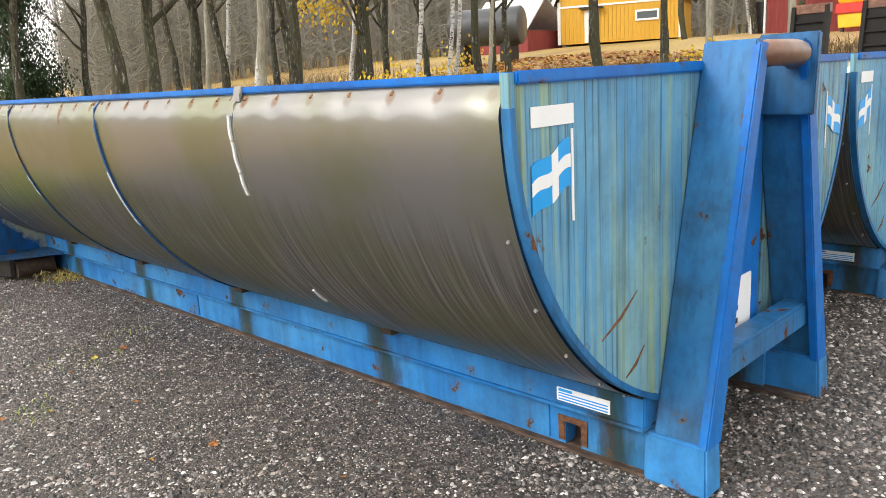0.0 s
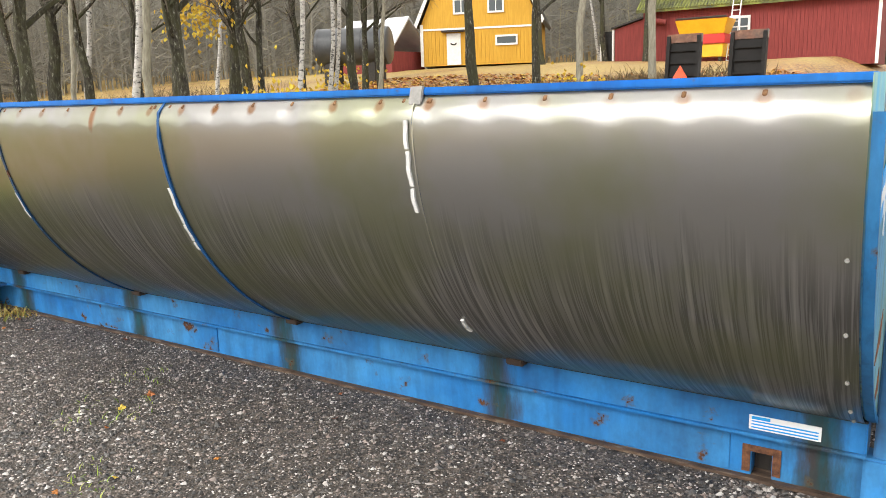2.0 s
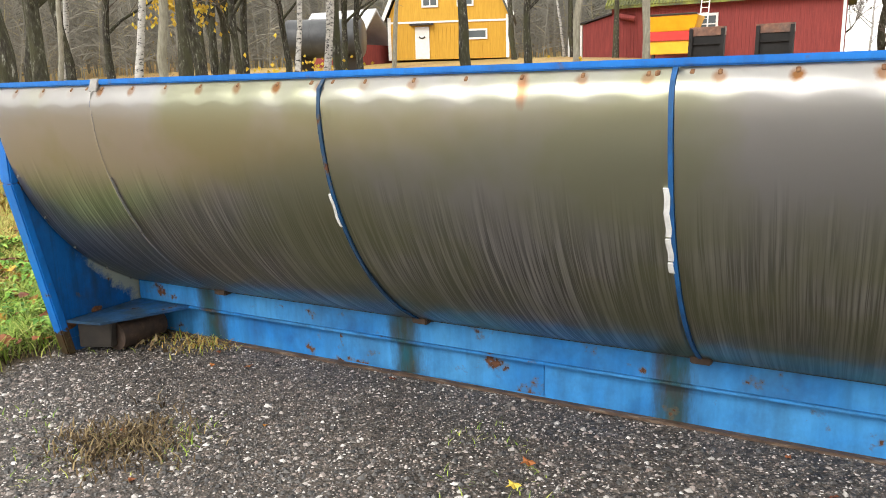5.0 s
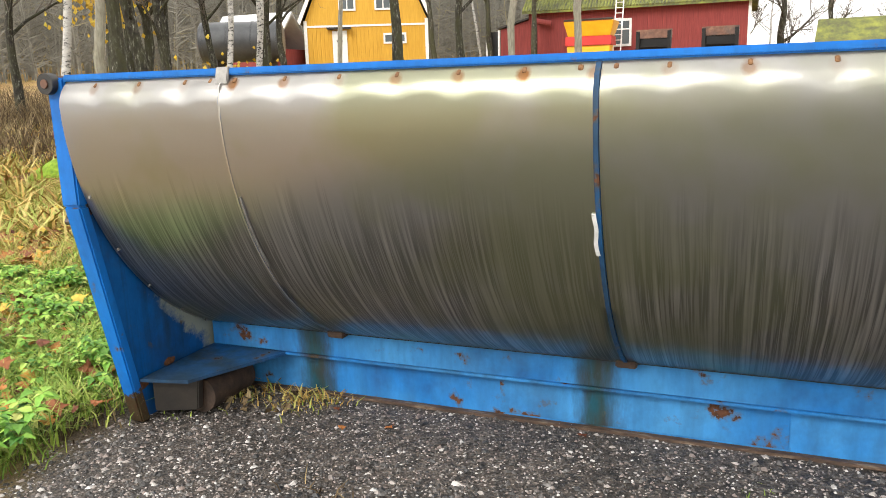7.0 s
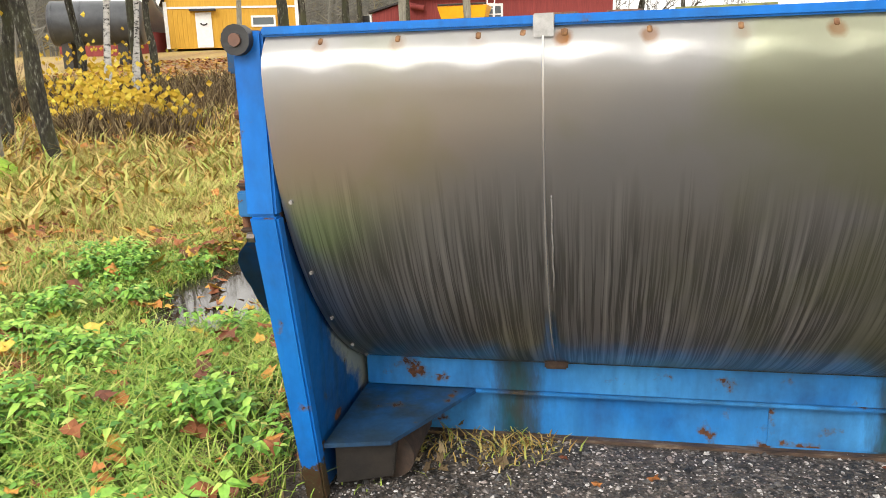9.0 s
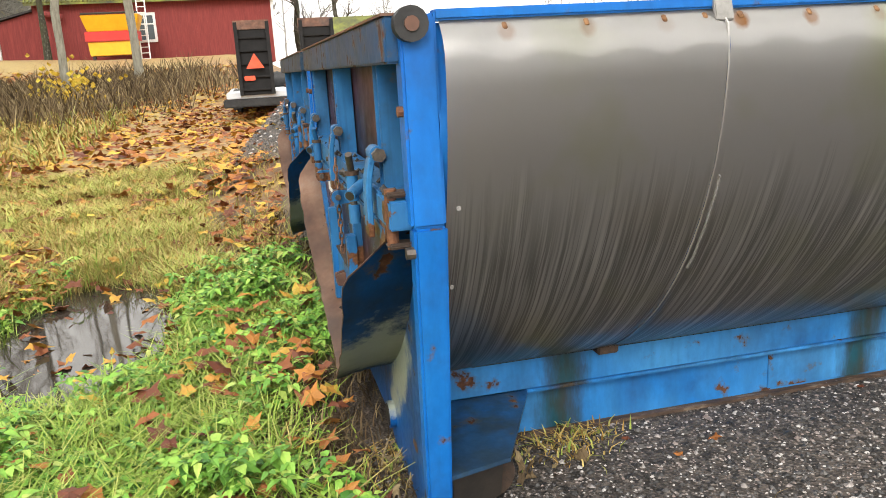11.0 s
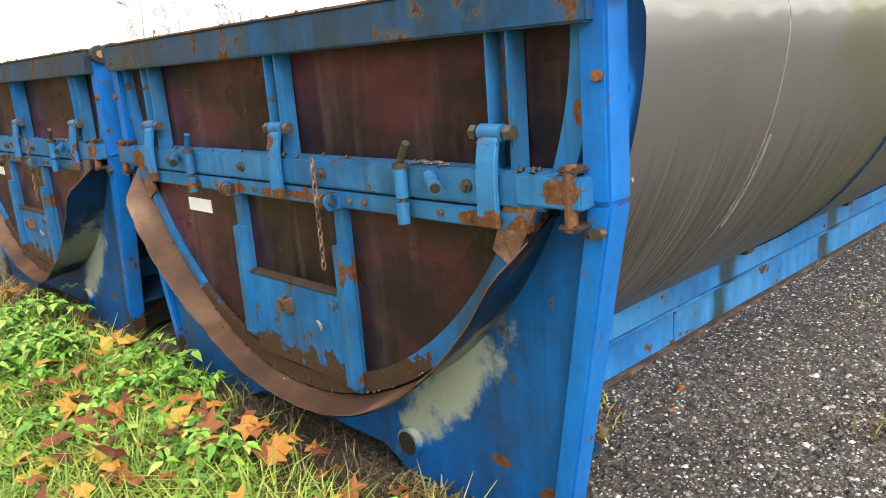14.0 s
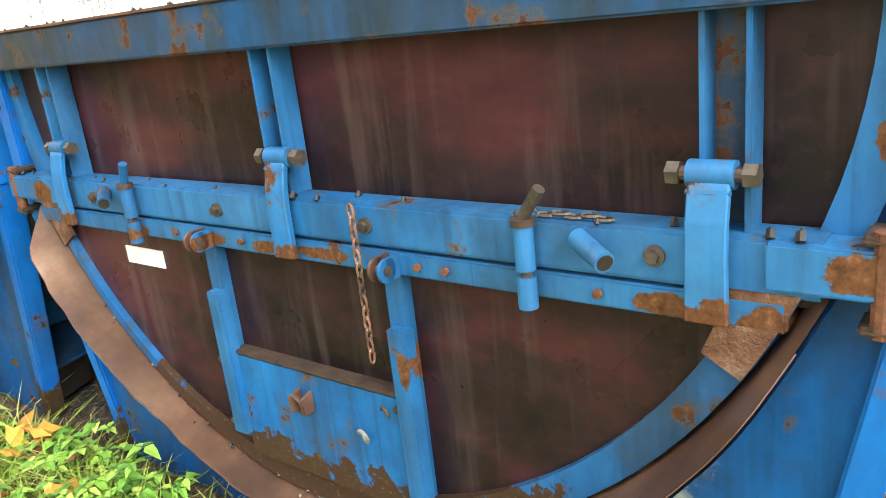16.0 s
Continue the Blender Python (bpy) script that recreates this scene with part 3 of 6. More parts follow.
def spread(fine0, fine1, step, far):
    """Grid lines: close together in the middle, wider and wider to the horizon."""
    a = list(np.arange(fine0, fine1, step))
    lo, hi, s = fine0, fine1, step
    while hi < far:
        s *= 1.13
        lo, hi = lo - s, hi + s
        a = [lo, *a, hi]
    return a


gx, gy = spread(-12.5, 2.0, 0.11, 600), spread(-2.0, 9.0, 0.11, 600)
nx, ny = len(gx), len(gy)
verts = [V(x, y, -0.13 + height(x, y)) for y in gy for x in gx]
faces = [(j * nx + i, j * nx + i + 1, (j + 1) * nx + i + 1, (j + 1) * nx + i) for j in range(ny - 1) for i in range(nx - 1)]
me = bpy.data.meshes.new("ground")
me.from_pydata(verts, [], faces)
me.materials.append(GROUND)
me.shade_smooth()
zc = me.color_attributes.new("zone", "FLOAT_COLOR", "POINT")
zc.data.foreach_set("color", [c for y in gy for x in gx for c in (*zone(x, y), 1.0)])
tagged(new("ground", me), "wet grey gravel yard giving way to leaf-strewn meadow", "ground", kind="structure")

# ---------------------------------------------------------------- hook-lift container
CY, CZ, RA, RB = 3.2, 1.40, 1.46, 1.31      # trough section: centre line, springing height, half width, depth
XF, XR = -1.45, -7.97                       # front wall, rear frame
SEAMS = (-2.909, -4.336, -5.755, -7.163)
PITCH = 0.2245


def arc(deg, grow=0.0):
    a = radians(deg)
    return CY - (RA + grow) * math.cos(a), CZ - (RB + grow) * math.sin(a)


def steel_sheet(x0, x1, side):
    """Outer sheet with a flared top edge that puckers at every rivet."""
    bm = B()
    n = max(8, int((x1 - x0) / 0.028))
    rows = []
    for i in range(n + 1):
        x = x0 + (x1 - x0) * i / n
        near = 0.5 + 0.5 * math.cos(6.28318 * (x + 7.563) / PITCH)
        near = near ** 1.6
        foot = 1.382 - 0.022 * near + 0.008 * noise.noise((x * 2.1, 0, 8))
        sec = []
        for u in (0, 0.12, 0.26, 0.42, 0.58, 0.78, 1.0):
            sec.append((CY - RA + 0.046 - 0.0585 * (1 - (1 - u) ** 2) + 0.003 * near * u * (1 - u), 1.480 - u * (1.480 - foot)))
        for k in range(4 if foot > 1.34 else 6, 63, 2):
            y, z = arc(k, 0.0125)
            wob = 0.0025 * noise.noise((x * 1.7, k * 0.05, 4))
            sec.append((y + wob, z))
        rows.append([bm.verts.new((x, y if side > 0 else 2 * CY - y, z)) for y, z in sec])
    for r, s in zip(rows, rows[1:]):
        for k in range(len(r) - 1):
            bm.faces.new((r[k], r[k + 1], s[k + 1], s[k]))
    bmesh.ops.solidify(bm, geom=bm.faces[:], thickness=0.006)
    return bm


def plate_yz(bm, x, pts, depth):
    return prism(bm, [(x, y, z) for y, z in pts], (depth, 0, 0))


def container():
    c = thing("hooklift_container", -4.7, CY, -0.13, "blue steel hook-lift container with half-round stainless cladding", "container", "hook-lift containers")
    deg = list(range(0, 181, 4))
    # trough
    bm = B()
    inner = [(XR, *arc(d, -0.11)) for d in deg]
    outer = [(XR, *arc(d, -0.06 if d < 8 or d > 172 else -0.012)) for d in deg]
    inner = [(XR, inner[0][1], 1.47)] + inner + [(XR, inner[-1][1], 1.47)]
    outer = [(XR, outer[0][1], 1.47)] + outer + [(XR, outer[-1][1], 1.47)]
    part("trough", ring_strip(bm, inner, outer, (XF - XR, 0, 0)), BLUE, c, smooth=True)
    # rims
    for s in (1, -1):
        y0, y1 = sorted((CY - s * (RA - 0.030), CY - s * (RA - 0.10)))
        part("rim", box(B(), XR, XF, y0, y1, 1.474, 1.502, 0.006), BLUE, c, smooth=True)
        for k, (a, b_) in enumerate(zip((XF - 0.008, *SEAMS), (*SEAMS, XR + 0.010))):
            gap = (0.003, 0.003, 0.010, 0.010, 0.003, 0.003)
            part("cladding_sheet", steel_sheet(b_ + gap[k + 1], a - gap[k], s), STEEL, c, "weathered stainless sheet with rain streaks", smooth=True, angle=50)
    # rivets along the near and far rims
    for s in (1, -1):
        k = 0
        x = -7.563 - PITCH
        while x < XF - 0.1:
            if min(abs(x - q) for q in SEAMS) > 0.05:
                bm = B()
                y = CY - s * (RA - 0.022)
                tube(bm, [(x, y + s * 0.012, 1.456), (x, y - s * 0.001, 1.447), (x, y - s * 0.004, 1.445)], [0.010, 0.008, 0.004], 8)
                part("rivet", bm, RIVET, c, smooth=True)
            x += PITCH
    for x in SEAMS:
        for dx in (-0.055, 0.055):
            bm = B()
            y = CY - RA + 0.022
            tube(bm, [(x + dx, y + 0.012, 1.456), (x + dx, y - 0.001, 1.447), (x + dx, y - 0.004, 1.445)], [0.012, 0.010, 0.005], 8)
            part("rivet", bm, RIVET, c, smooth=True)
    # edge screws at both ends of the cladding
    for x in (XF - 0.045, XR + 0.045):
        for d in (18, 30, 41, 52, 60):
            y, z = arc(d, 0.016)
            part("screw", tube(B(), [(x, y + 0.006, z), (x, y - 0.006, z)], 0.007, 6), ZINC, c)
    # clips over the seams: zinc plates on the first and last, painted straps on the middle two
    for i, x in enumerate(SEAMS):
        y = CY - RA
        if i in (0, 3):
            bm = B()
            hexa(bm, ((x - 0.028, y + 0.008, 1.442), (x + 0.028, y + 0.008, 1.442), (x + 0.028, y + 0.02, 1.442), (x - 0.028, y + 0.02, 1.442)),
                 ((x - 0.028, y + 0.026, 1.506), (x + 0.028, y + 0.026, 1.506), (x + 0.028, y + 0.045, 1.506), (x - 0.028, y + 0.045, 1.506)), 0.003)
            part("rim_clip", bm, ZINC, c)
        w = 0.0025 if i in (0, 3) else 0.008
        strap = [(x - w, y + 0.050, 1.474), (x - w, y + 0.004, 1.425)] + [(x - w, *arc(d, 0.0125)) for d in range(3, 63, 3)]
        strap2 = [(x - w, y + 0.042, 1.481), (x - w, y - 0.006, 1.432)] + [(x - w, *arc(d, 0.021 if i in (1, 2) else 0.0155)) for d in range(3, 63, 3)]
        part("seam_strap", ring_strip(B(), strap, strap2, (2 * w, 0, 0)), (STEEL, BLUE_SEAM, BLUE_DIRTY, STEEL)[i], c, smooth=True)
        tape = {0: ((0.5, 5), (5.3, 11), (11.4, 15.5), (40, 44)), 1: ((14, 22), (22.5, 26.5), (27, 29)), 2: ((18, 25),), 3: ((17, 32),)}[i]
        for d0, d1 in tape:
            o = (-0.026, -0.014, -0.012, 0.02)[i]
            hw = (0.008, 0.010, 0.007, 0.0022)[i]
            tin = [(x + o - hw + 0.003 * math.sin(d * 1.3), *arc(d, 0.0135)) for d in np.linspace(d0, d1, 7)]
            tou = [(x + o - hw + 0.003 * math.sin(d * 1.3), *arc(d, 0.0225)) for d in np.linspace(d0, d1, 7)]
            part("tape_strip", ring_strip(B(), tin, tou, (2 * hw, 0, 0)), ZINC if i == 3 else TAPE, c, "peeling pale tape on the seam", smooth=True)
        # bracket at the foot of the seam
        bm = B()
        box(bm, x - 0.045, x + 0.045, 2.475, 2.55, 0.215, 0.255, 0.006)
        part("cladding_bracket", bm, GRIME_RUST, c)

    # front wall
    def wall(grow):
        p = [arc(d, grow) for d in deg]
        return [(p[0][0], 1.50), *p, (p[-1][0], 1.50)]
    part("front_wall", plate_yz(B(), XF - 0.012, wall(0.0), 0.03), BLUE_FRONT, c, "blue front wall streaked with green algae")
    edge_in = [(XF - 0.006, *p) for p in wall(-0.02)[1:-1]]
    edge_out = [(XF - 0.006, *p) for p in wall(0.004)[1:-1]]
    part("front_edge", ring_strip(B(), edge_in, edge_out, (0.032, 0, 0)), BLUE_DOOR, c, smooth=True)
    part("front_rim", box(B(), XF + 0.012, XF + 0.034, CY - RA + 0.03, CY + RA - 0.03, 1.465, 1.505, 0.006), BLUE, c)
    # hook frame legs
    for s in (1, -1):
        yt, yb = CY - s * 0.26, CY - s * 0.63
        t_ = 0.055 * s
        bm = B()
        hexa(bm, ((-1.43, yb, 0.06), (-1.215, yb, 0.06), (-1.215, yb + t_, 0.06), (-1.43, yb + t_, 0.06)),
             ((-1.43, yt, 1.575), (-1.215, yt, 1.575), (-1.215, yt + t_, 1.575), (-1.43, yt + t_, 1.575)), 0.008)
        leg = part("hook_frame_leg", bm, BLUE_LEG, c, "slanting blue leg of the hook frame", smooth=True)
        bm = B()
        hexa(bm, ((-1.24, yb - 0.012 * s, 0.06), (-1.20, yb - 0.012 * s, 0.06), (-1.20, yb + 2.0 * t_, 0.06), (-1.24, yb + 2.0 * t_, 0.06)),
             ((-1.24, yt - 0.004 * s, 1.56), (-1.20, yt - 0.004 * s, 1.56), (-1.20, yt + 1.3 * t_, 1.56), (-1.24, yt + 1.3 * t_, 1.56)), 0.006)
        part("flange", bm, BLUE, leg, smooth=True)
        bm = B()
        hexa(bm, ((-1.46, yb - 0.03 * s, -0.13), (-1.19, yb - 0.03 * s, -0.13), (-1.19, yb + 0.10 * s, -0.13), (-1.46, yb + 0.10 * s, -0.13)),
             ((-1.46, yb - 0.02 * s, 0.075), (-1.20, yb - 0.02 * s, 0.075), (-1.20, yb + 0.10 * s, 0.075), (-1.46, yb + 0.10 * s, 0.075)), 0.01)
        part("foot", bm, BLUE_BASE, leg, smooth=True)
        if s < 0:
            part("head_plate", hexa(B(), ((-1.42, yt - 0.05, 1.26), (-1.17, yt - 0.05, 1.26), (-1.17, yt - 0.01, 1.26), (-1.42, yt - 0.01, 1.26)), ((-1.42, yt - 0.02, 1.60), (-1.17, yt - 0.02, 1.60), (-1.17, yt + 0.02, 1.60), (-1.42, yt + 0.02, 1.60)), 0.006), BLUE_LEG, leg)
    part("hook_plate", box(B(), -1.415, -1.395, CY - 0.26, CY + 0.26, 0.30, 1.50, 0.004), BLUE, c)
    bar = part("hook_bar", tube(B(), [(-1.25, CY - 0.21, 1.515), (-1.215, CY - 0.15, 1.52), (-1.20, CY, 1.52), (-1.215, CY + 0.13, 1.515), (-1.26, CY + 0.20, 1.50)], 0.052, 12), RUST_LIP, c, "worn rusty lifting bar", smooth=True)
    part("hook_stop", tube(B(), [(-1.36, CY - 0.24, 1.20), (-1.24, CY - 0.24, 1.20)], 0.05, 10), BLUE_LEG, c, smooth=True)
    part("front_crossbar", hexa(B(), ((-1.37, CY - 0.55, 0.245), (-1.25, CY - 0.55, 0.245), (-1.25, CY + 0.55, 0.245), (-1.37, CY + 0.55, 0.245)), ((-1.37, CY - 0.52, 0.365), (-1.25, CY - 0.52, 0.365), (-1.25, CY + 0.52, 0.365), (-1.37, CY + 0.52, 0.365)), 0.012), BLUE_DOOR, c, smooth=True)
    sign = part("sign_plate", box(B(), -1.392, -1.386, CY - 0.22, CY + 0.16, 0.30, 0.57, 0.0), WHITE, c, "white plate with black marks")
    bm = B()
    for z in (0.375, 0.435):
        box(bm, -1.385, -1.382, CY - 0.13, CY + 0.02, z - 0.012, z + 0.012)
    box(bm, -1.385, -1.382, CY - 0.13, CY - 0.09, 0.375, 0.435)
    part("marking", bm, INK, sign)
    for s in (1, -1):
        for (ya, za), (yb_, zb) in (((2.21, 0.56), (2.45, 0.69)), ((2.37, 0.37), (2.50, 0.46))):
            part("weld_scar", tube(B(), [(XF + 0.017, CY - s * (CY - ya), za), (XF + 0.017, CY - s * (CY - 0.5 * (ya + yb_)), 0.5 * (za + zb) - 0.012), (XF + 0.017, CY - s * (CY - yb_), zb)], [0.004, 0.008, 0.003], 6), RUST, c)
    # stickers on the front wall, near and far half
    X = XF + 0.020
    for y0, z0, y1, z1, far in ((1.837, 1.335, 2.055, 1.397, 0), (4.46, 1.33, 4.60, 1.395, 1)):
        part("blank_sticker", box(B(), X, X + 0.003, y0, y1, z0, z1), WHITE, c) if not far else None
    for s in (1, -1):
        yp = CY - s * 1.155
        part("flag_pole", box(B(), X, X + 0.003, yp - 0.006, yp + 0.006, 1.022, 1.318), WHITE, c)
        n = 12

        def wave(k):
            u = k / n
            return yp - s * 0.012 - s * 0.20 * u, -0.075 * u + 0.008 * math.sin(u * 9.0)

        def patch(k0, k1, lo, hi, lift=0.0):
            ks = range(k0, k1 + 1)
            return ring_strip(B(), [(X + lift, wave(k)[0], lo + wave(k)[1]) for k in ks], [(X + lift, wave(k)[0], hi + wave(k)[1]) for k in ks], (0.003, 0, 0))
        for k0, k1 in ((0, 4), (6, 12)):
            for lo, hi in ((1.292, 1.240), (1.200, 1.140)):
                part("flag_field", patch(k0, k1, lo, hi), CYAN, c, "bright blue sticker field of a waving flag")
        part("flag_bar", patch(0, n, 1.241, 1.199, 0.001), WHITE, c)
        part("flag_bar", patch(4, 6, 1.292, 1.140, 0.0015), WHITE, c)

    # base rails
    for s in (1, -1):
        def sp(y):
            return y if s > 0 else 2 * CY - y
        def rail(bm, x0, x1, ya, yb, za, zb, bev=0.0):
            y0, y1 = sorted((sp(ya), sp(yb)))
            return box(bm, x0, x1, y0, y1, za, zb, bev)
        r = part("base_rail", rail(B(), XR + 0.02, -1.45, 2.535, 2.70, 0.09, 0.225, 0.006), BLUE_BASE, c, "blue base rail with rusty run-off stains", smooth=True)
        bm = B()
        rail(bm, XR + 0.02, -1.865, 2.585, 2.70, -0.115, 0.088)
        rail(bm, -1.785, -1.45, 2.585, 2.70, -0.115, 0.088)
        rail(bm, -1.865, -1.785, 2.585, 2.70, -0.005, 0.088)
        part("web", bm, BLUE_BASE, r)
        # dark block at the back of the pocket: the hollow's shade as colour
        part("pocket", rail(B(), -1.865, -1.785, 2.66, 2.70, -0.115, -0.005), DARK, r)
        part("ledge", rail(B(), XR + 0.02, -1.45, 2.522, 2.60, 0.080, 0.094, 0.003), BLUE_BASE, r)
        part("runner", rail(B(), XR + 0.05, -1.22, 2.548, 2.76, -0.13, -0.115, 0.003), RUST_EDGE, r, "rusty bottom flange on the gravel")
        part("pocket_rim", ring_strip(B(), [(-1.868 + 0.086 * a, sp(2.582), -0.008 - 0.09 * q) for a, q in ((0, 1), (0, 0), (1, 0), (1, 1))], [(-1.90 + 0.15 * a, sp(2.582), 0.02 - 0.12 * q) for a, q in ((0, 1), (0, 0), (1, 0), (1, 1))], (0, -0.004 * s, 0)), RUST, r)
        # thin black strip along the joint of cladding and rail
        part("sealant_bead", rail(B(), XR + 0.25, XF, 2.516, 2.56, 0.224, 0.236, 0.003), BLACK, r)
        for x0, x1 in ((-6.35, -5.1), (-3.0, -1.95)):
            part("doubler", rail(B(), x0, x1, 2.578, 2.60, -0.105, 0.07, 0.002), BLUE_BASE, r)
    lab = part("data_sticker", box(B(), -1.87, -1.605, 2.531, 2.536, 0.112, 0.172), WHITE, c, "white sticker with blue print")
    bm = B()
    for k in range(3):
        box(bm, -1.86, -1.615, 2.529, 2.532, 0.119 + k * 0.013, 0.124 + k * 0.013)
    box(bm, -1.86, -1.79, 2.529, 2.532, 0.156, 0.168)
    part("print_bar", bm, CYAN, lab)
    for x in (-2.2, -3.6, -5.0, -6.4, -7.6):
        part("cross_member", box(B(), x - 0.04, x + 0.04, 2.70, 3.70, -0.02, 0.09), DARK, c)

    # rear frame
    outline = [(1.775, 1.49), (1.775, 0.95), (1.99, -0.12), (2.62, -0.12), (2.80, -0.03), (3.60, -0.03), (3.78, -0.12), (4.41, -0.12), (4.625, 0.95), (4.625, 1.49)]

    def cast(y, z):
        best = None
        for (ya, za), (yb_, zb) in zip(outline, outline[1:]):
            dy, dz, ey, ez = y - CY, z - CZ, yb_ - ya, zb - za
            den = dy * ez - dz * ey
            if abs(den) < 1e-9:
                continue
            k = ((ya - CY) * ez - (za - CZ) * ey) / den
            u = ((ya - CY) * dz - (za - CZ) * dy) / den
            if k > 0 and -1e-6 <= u <= 1.000001 and (best is None or k < best):
                best = k
        return CY + (y - CY) * best, CZ + (z - CZ) * best
    d2 = [d for d in np.arange(2, 178.1, 2)]
    inn = [(XR - 0.04, *arc(d, -0.125)) for d in d2]
    out = [(XR - 0.04, *cast(*arc(d, 0.0))) for d in d2]
    part("rear_frame_plate", ring_strip(B(), inn, out, (0.035, 0, 0)), BLUE_REAR, c, "bright blue rear end plate")
    for s in (1, -1):
        def q(y):
            return CY + s * (y - CY)
        bm = B()
        hexa(bm, ((-8.060, q(1.768), 0.95), (-7.965, q(1.768), 0.95), (-7.965, q(1.82), 0.95), (-8.060, q(1.85), 0.95)), ((-8.060, q(1.768), 1.492), (-7.965, q(1.768), 1.492), (-7.965, q(1.82), 1.492), (-8.060, q(1.85), 1.492)), 0.008)
        hexa(bm, ((-8.025, q(1.975), -0.125), (-7.95, q(1.975), -0.125), (-7.95, q(2.03), -0.125), (-8.025, q(2.04), -0.125)), ((-8.055, q(1.769), 0.949), (-7.962, q(1.769), 0.949), (-7.962, q(1.82), 0.949), (-8.055, q(1.84), 0.949)), 0.008)
        post = part("rear_post", bm, BLUE, c, smooth=True)
        bm = B()
        tube(bm, [(-8.034, q(1.78), 1.468), (-8.034, q(1.738), 1.468)], 0.044, 16)
        part("end_roller", bm, BLACK, post, "black end roller", smooth=True)
        part("roller_bolt", tube(B(), [(-8.034, q(1.75), 1.468), (-8.034, q(1.732), 1.468)], 0.019, 10), RUST_LIP, post, smooth=True)
        # step plate and ground roller behind the post
        bm = B()
        poly = [(-7.95, q(1.985), 0.078), (-7.724, q(2.05), 0.072), (-7.476, q(2.55), 0.078), (-7.95, q(2.55), 0.078)]
        part("step_plate", prism(bm, poly, (0, 0, 0.016)), BLUE_STEP, c, "grimy blue step plate over the roller")
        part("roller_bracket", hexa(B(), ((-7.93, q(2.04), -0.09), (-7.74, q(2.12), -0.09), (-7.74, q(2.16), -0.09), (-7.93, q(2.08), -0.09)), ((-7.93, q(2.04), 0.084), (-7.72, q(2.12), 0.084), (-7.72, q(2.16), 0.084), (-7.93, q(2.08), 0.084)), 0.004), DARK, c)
        part("ground_roller", tube(B(), [(-7.76, q(2.17), -0.035), (-7.76, q(2.50), -0.035)], 0.09, 18), GRIME_RUST, c, "rusty ground roller", smooth=True)
        # stub tube low on the rear plate
        part("stub_tube", tube(B(), [(-8.035, q(2.64), 0.03), (-7.99, q(2.64), 0.03)], 0.054, 16), BLUE_REAR, c, smooth=True)
        # solid dark disc on the closed end, painting the shadow in the hole
        part("stub_hole", tube(B(), [(-8.038, q(2.64), 0.03), (-8.02, q(2.64), 0.03)], 0.044, 16), DARK, c)

    # rear door
    door = part("rear_door", plate_yz(B(), -8.005, [(arc(0, -0.10)[0], 1.38)] + [arc(d, -0.12 if 20 < d < 160 else -0.10) for d in deg] + [(arc(180, -0.10)[0], 1.38)], 0.02), RUST_DOOR, c, "dark rusted tailgate panel with blue ironwork")
    beam = part("top_beam", box(B(), -8.095, -7.985, 1.80, 4.60, 1.375, 1.492, 0.006), BLUE_DIRTY, c, "grimy blue top beam with peeling paint", smooth=True)
    part("drip_lip", box(B(), -8.100, -8.02, 1.80, 4.60, 1.492, 1.499), RUST_LIP, beam)
    def foot_line(d):
        """How far inside the trough the lower door ends: less at the foot than at its upper corners."""
        return -0.112 + 0.075 * smooth(20, 90, min(d, 180 - d)) - 0.03 * smooth(95, 130, d)
    ring_d = [d for d in range(22, 159, 3)]
    lower = [arc(d, foot_line(d) - 0.006) for d in ring_d]
    part("lower_door", plate_yz(B(), -8.06, [(lower[0][0], 0.90), *lower, (lower[-1][0], 0.90)], 0.05), RUST_DOOR, c, "dark rusted hinged lower door")
    part("door_ring", ring_strip(B(), [(-8.085, *arc(d, foot_line(d) - 0.075 + 0.035 * smooth(90, 125, d))) for d in ring_d], [(-8.085, *arc(d, foot_line(d) - 0.005)) for d in ring_d], (0.03, 0, 0)), BLUE_RING, c, "grimy blue edging round the lower door", smooth=True)
    for y in (2.0, 4.4):
        s_ = 1 if y < CY else -1
        dg = [d if s_ > 0 else 180 - d for d in (22, 24, 26, 28, 30, 32)]
        part("corner_gusset", ring_strip(B(), [(-8.097, *arc(d, foot_line(d) - 0.115 + 0.006 * k)) for k, d in enumerate(dg)], [(-8.097, *arc(d, foot_line(d) - 0.006)) for d in dg], (0.012, 0, 0)), RUST_FLAKE, c, "flaking rusted corner gusset")
    rnd = random.Random(14)
    for k in range(70):
        d = rnd.gauss(92, 26)
        if not 35 < d < 150:
            continue
        y, z = arc(d, foot_line(d) - 0.004)
        x, s_ = -8.066 - abs(rnd.gauss(0, 0.02)), rnd.uniform(0.002, 0.006)
        part("dirt_crumb", tube(B(), [(x - s_, y, z + 0.001), (x, y + 0.3 * s_, z + 1.4 * s_), (x + s_, y, z + 0.002)], [s_, s_ * 0.8, s_ * 0.4], 5), ZINC if k % 4 == 0 else DARK, c)
    for s in (1, -1):
        dd = [k for k in range(0, 23, 3)]
        rows = [[(-8.035, CY + s * (y - CY), z) for y, z in (arc(d, g) for d in dd)] for g in (-0.145, -0.078)]
        part("door_side_strip", ring_strip(B(), rows[0], rows[1], (0.03, 0, 0)), BLUE_DOOR, c, smooth=True)
    part("main_beam", box(B(), -8.100, -8.01, 1.93, 4.47, 0.926, 1.024, 0.008), BLUE_DOOR, c, "blue box beam across the tailgate", smooth=True)
    part("lower_bar", box(B(), -8.098, -8.01, 1.985, 4.42, 0.864, 0.919, 0.005), BLUE_DOOR, c, "chipped blue lower bar", smooth=True)
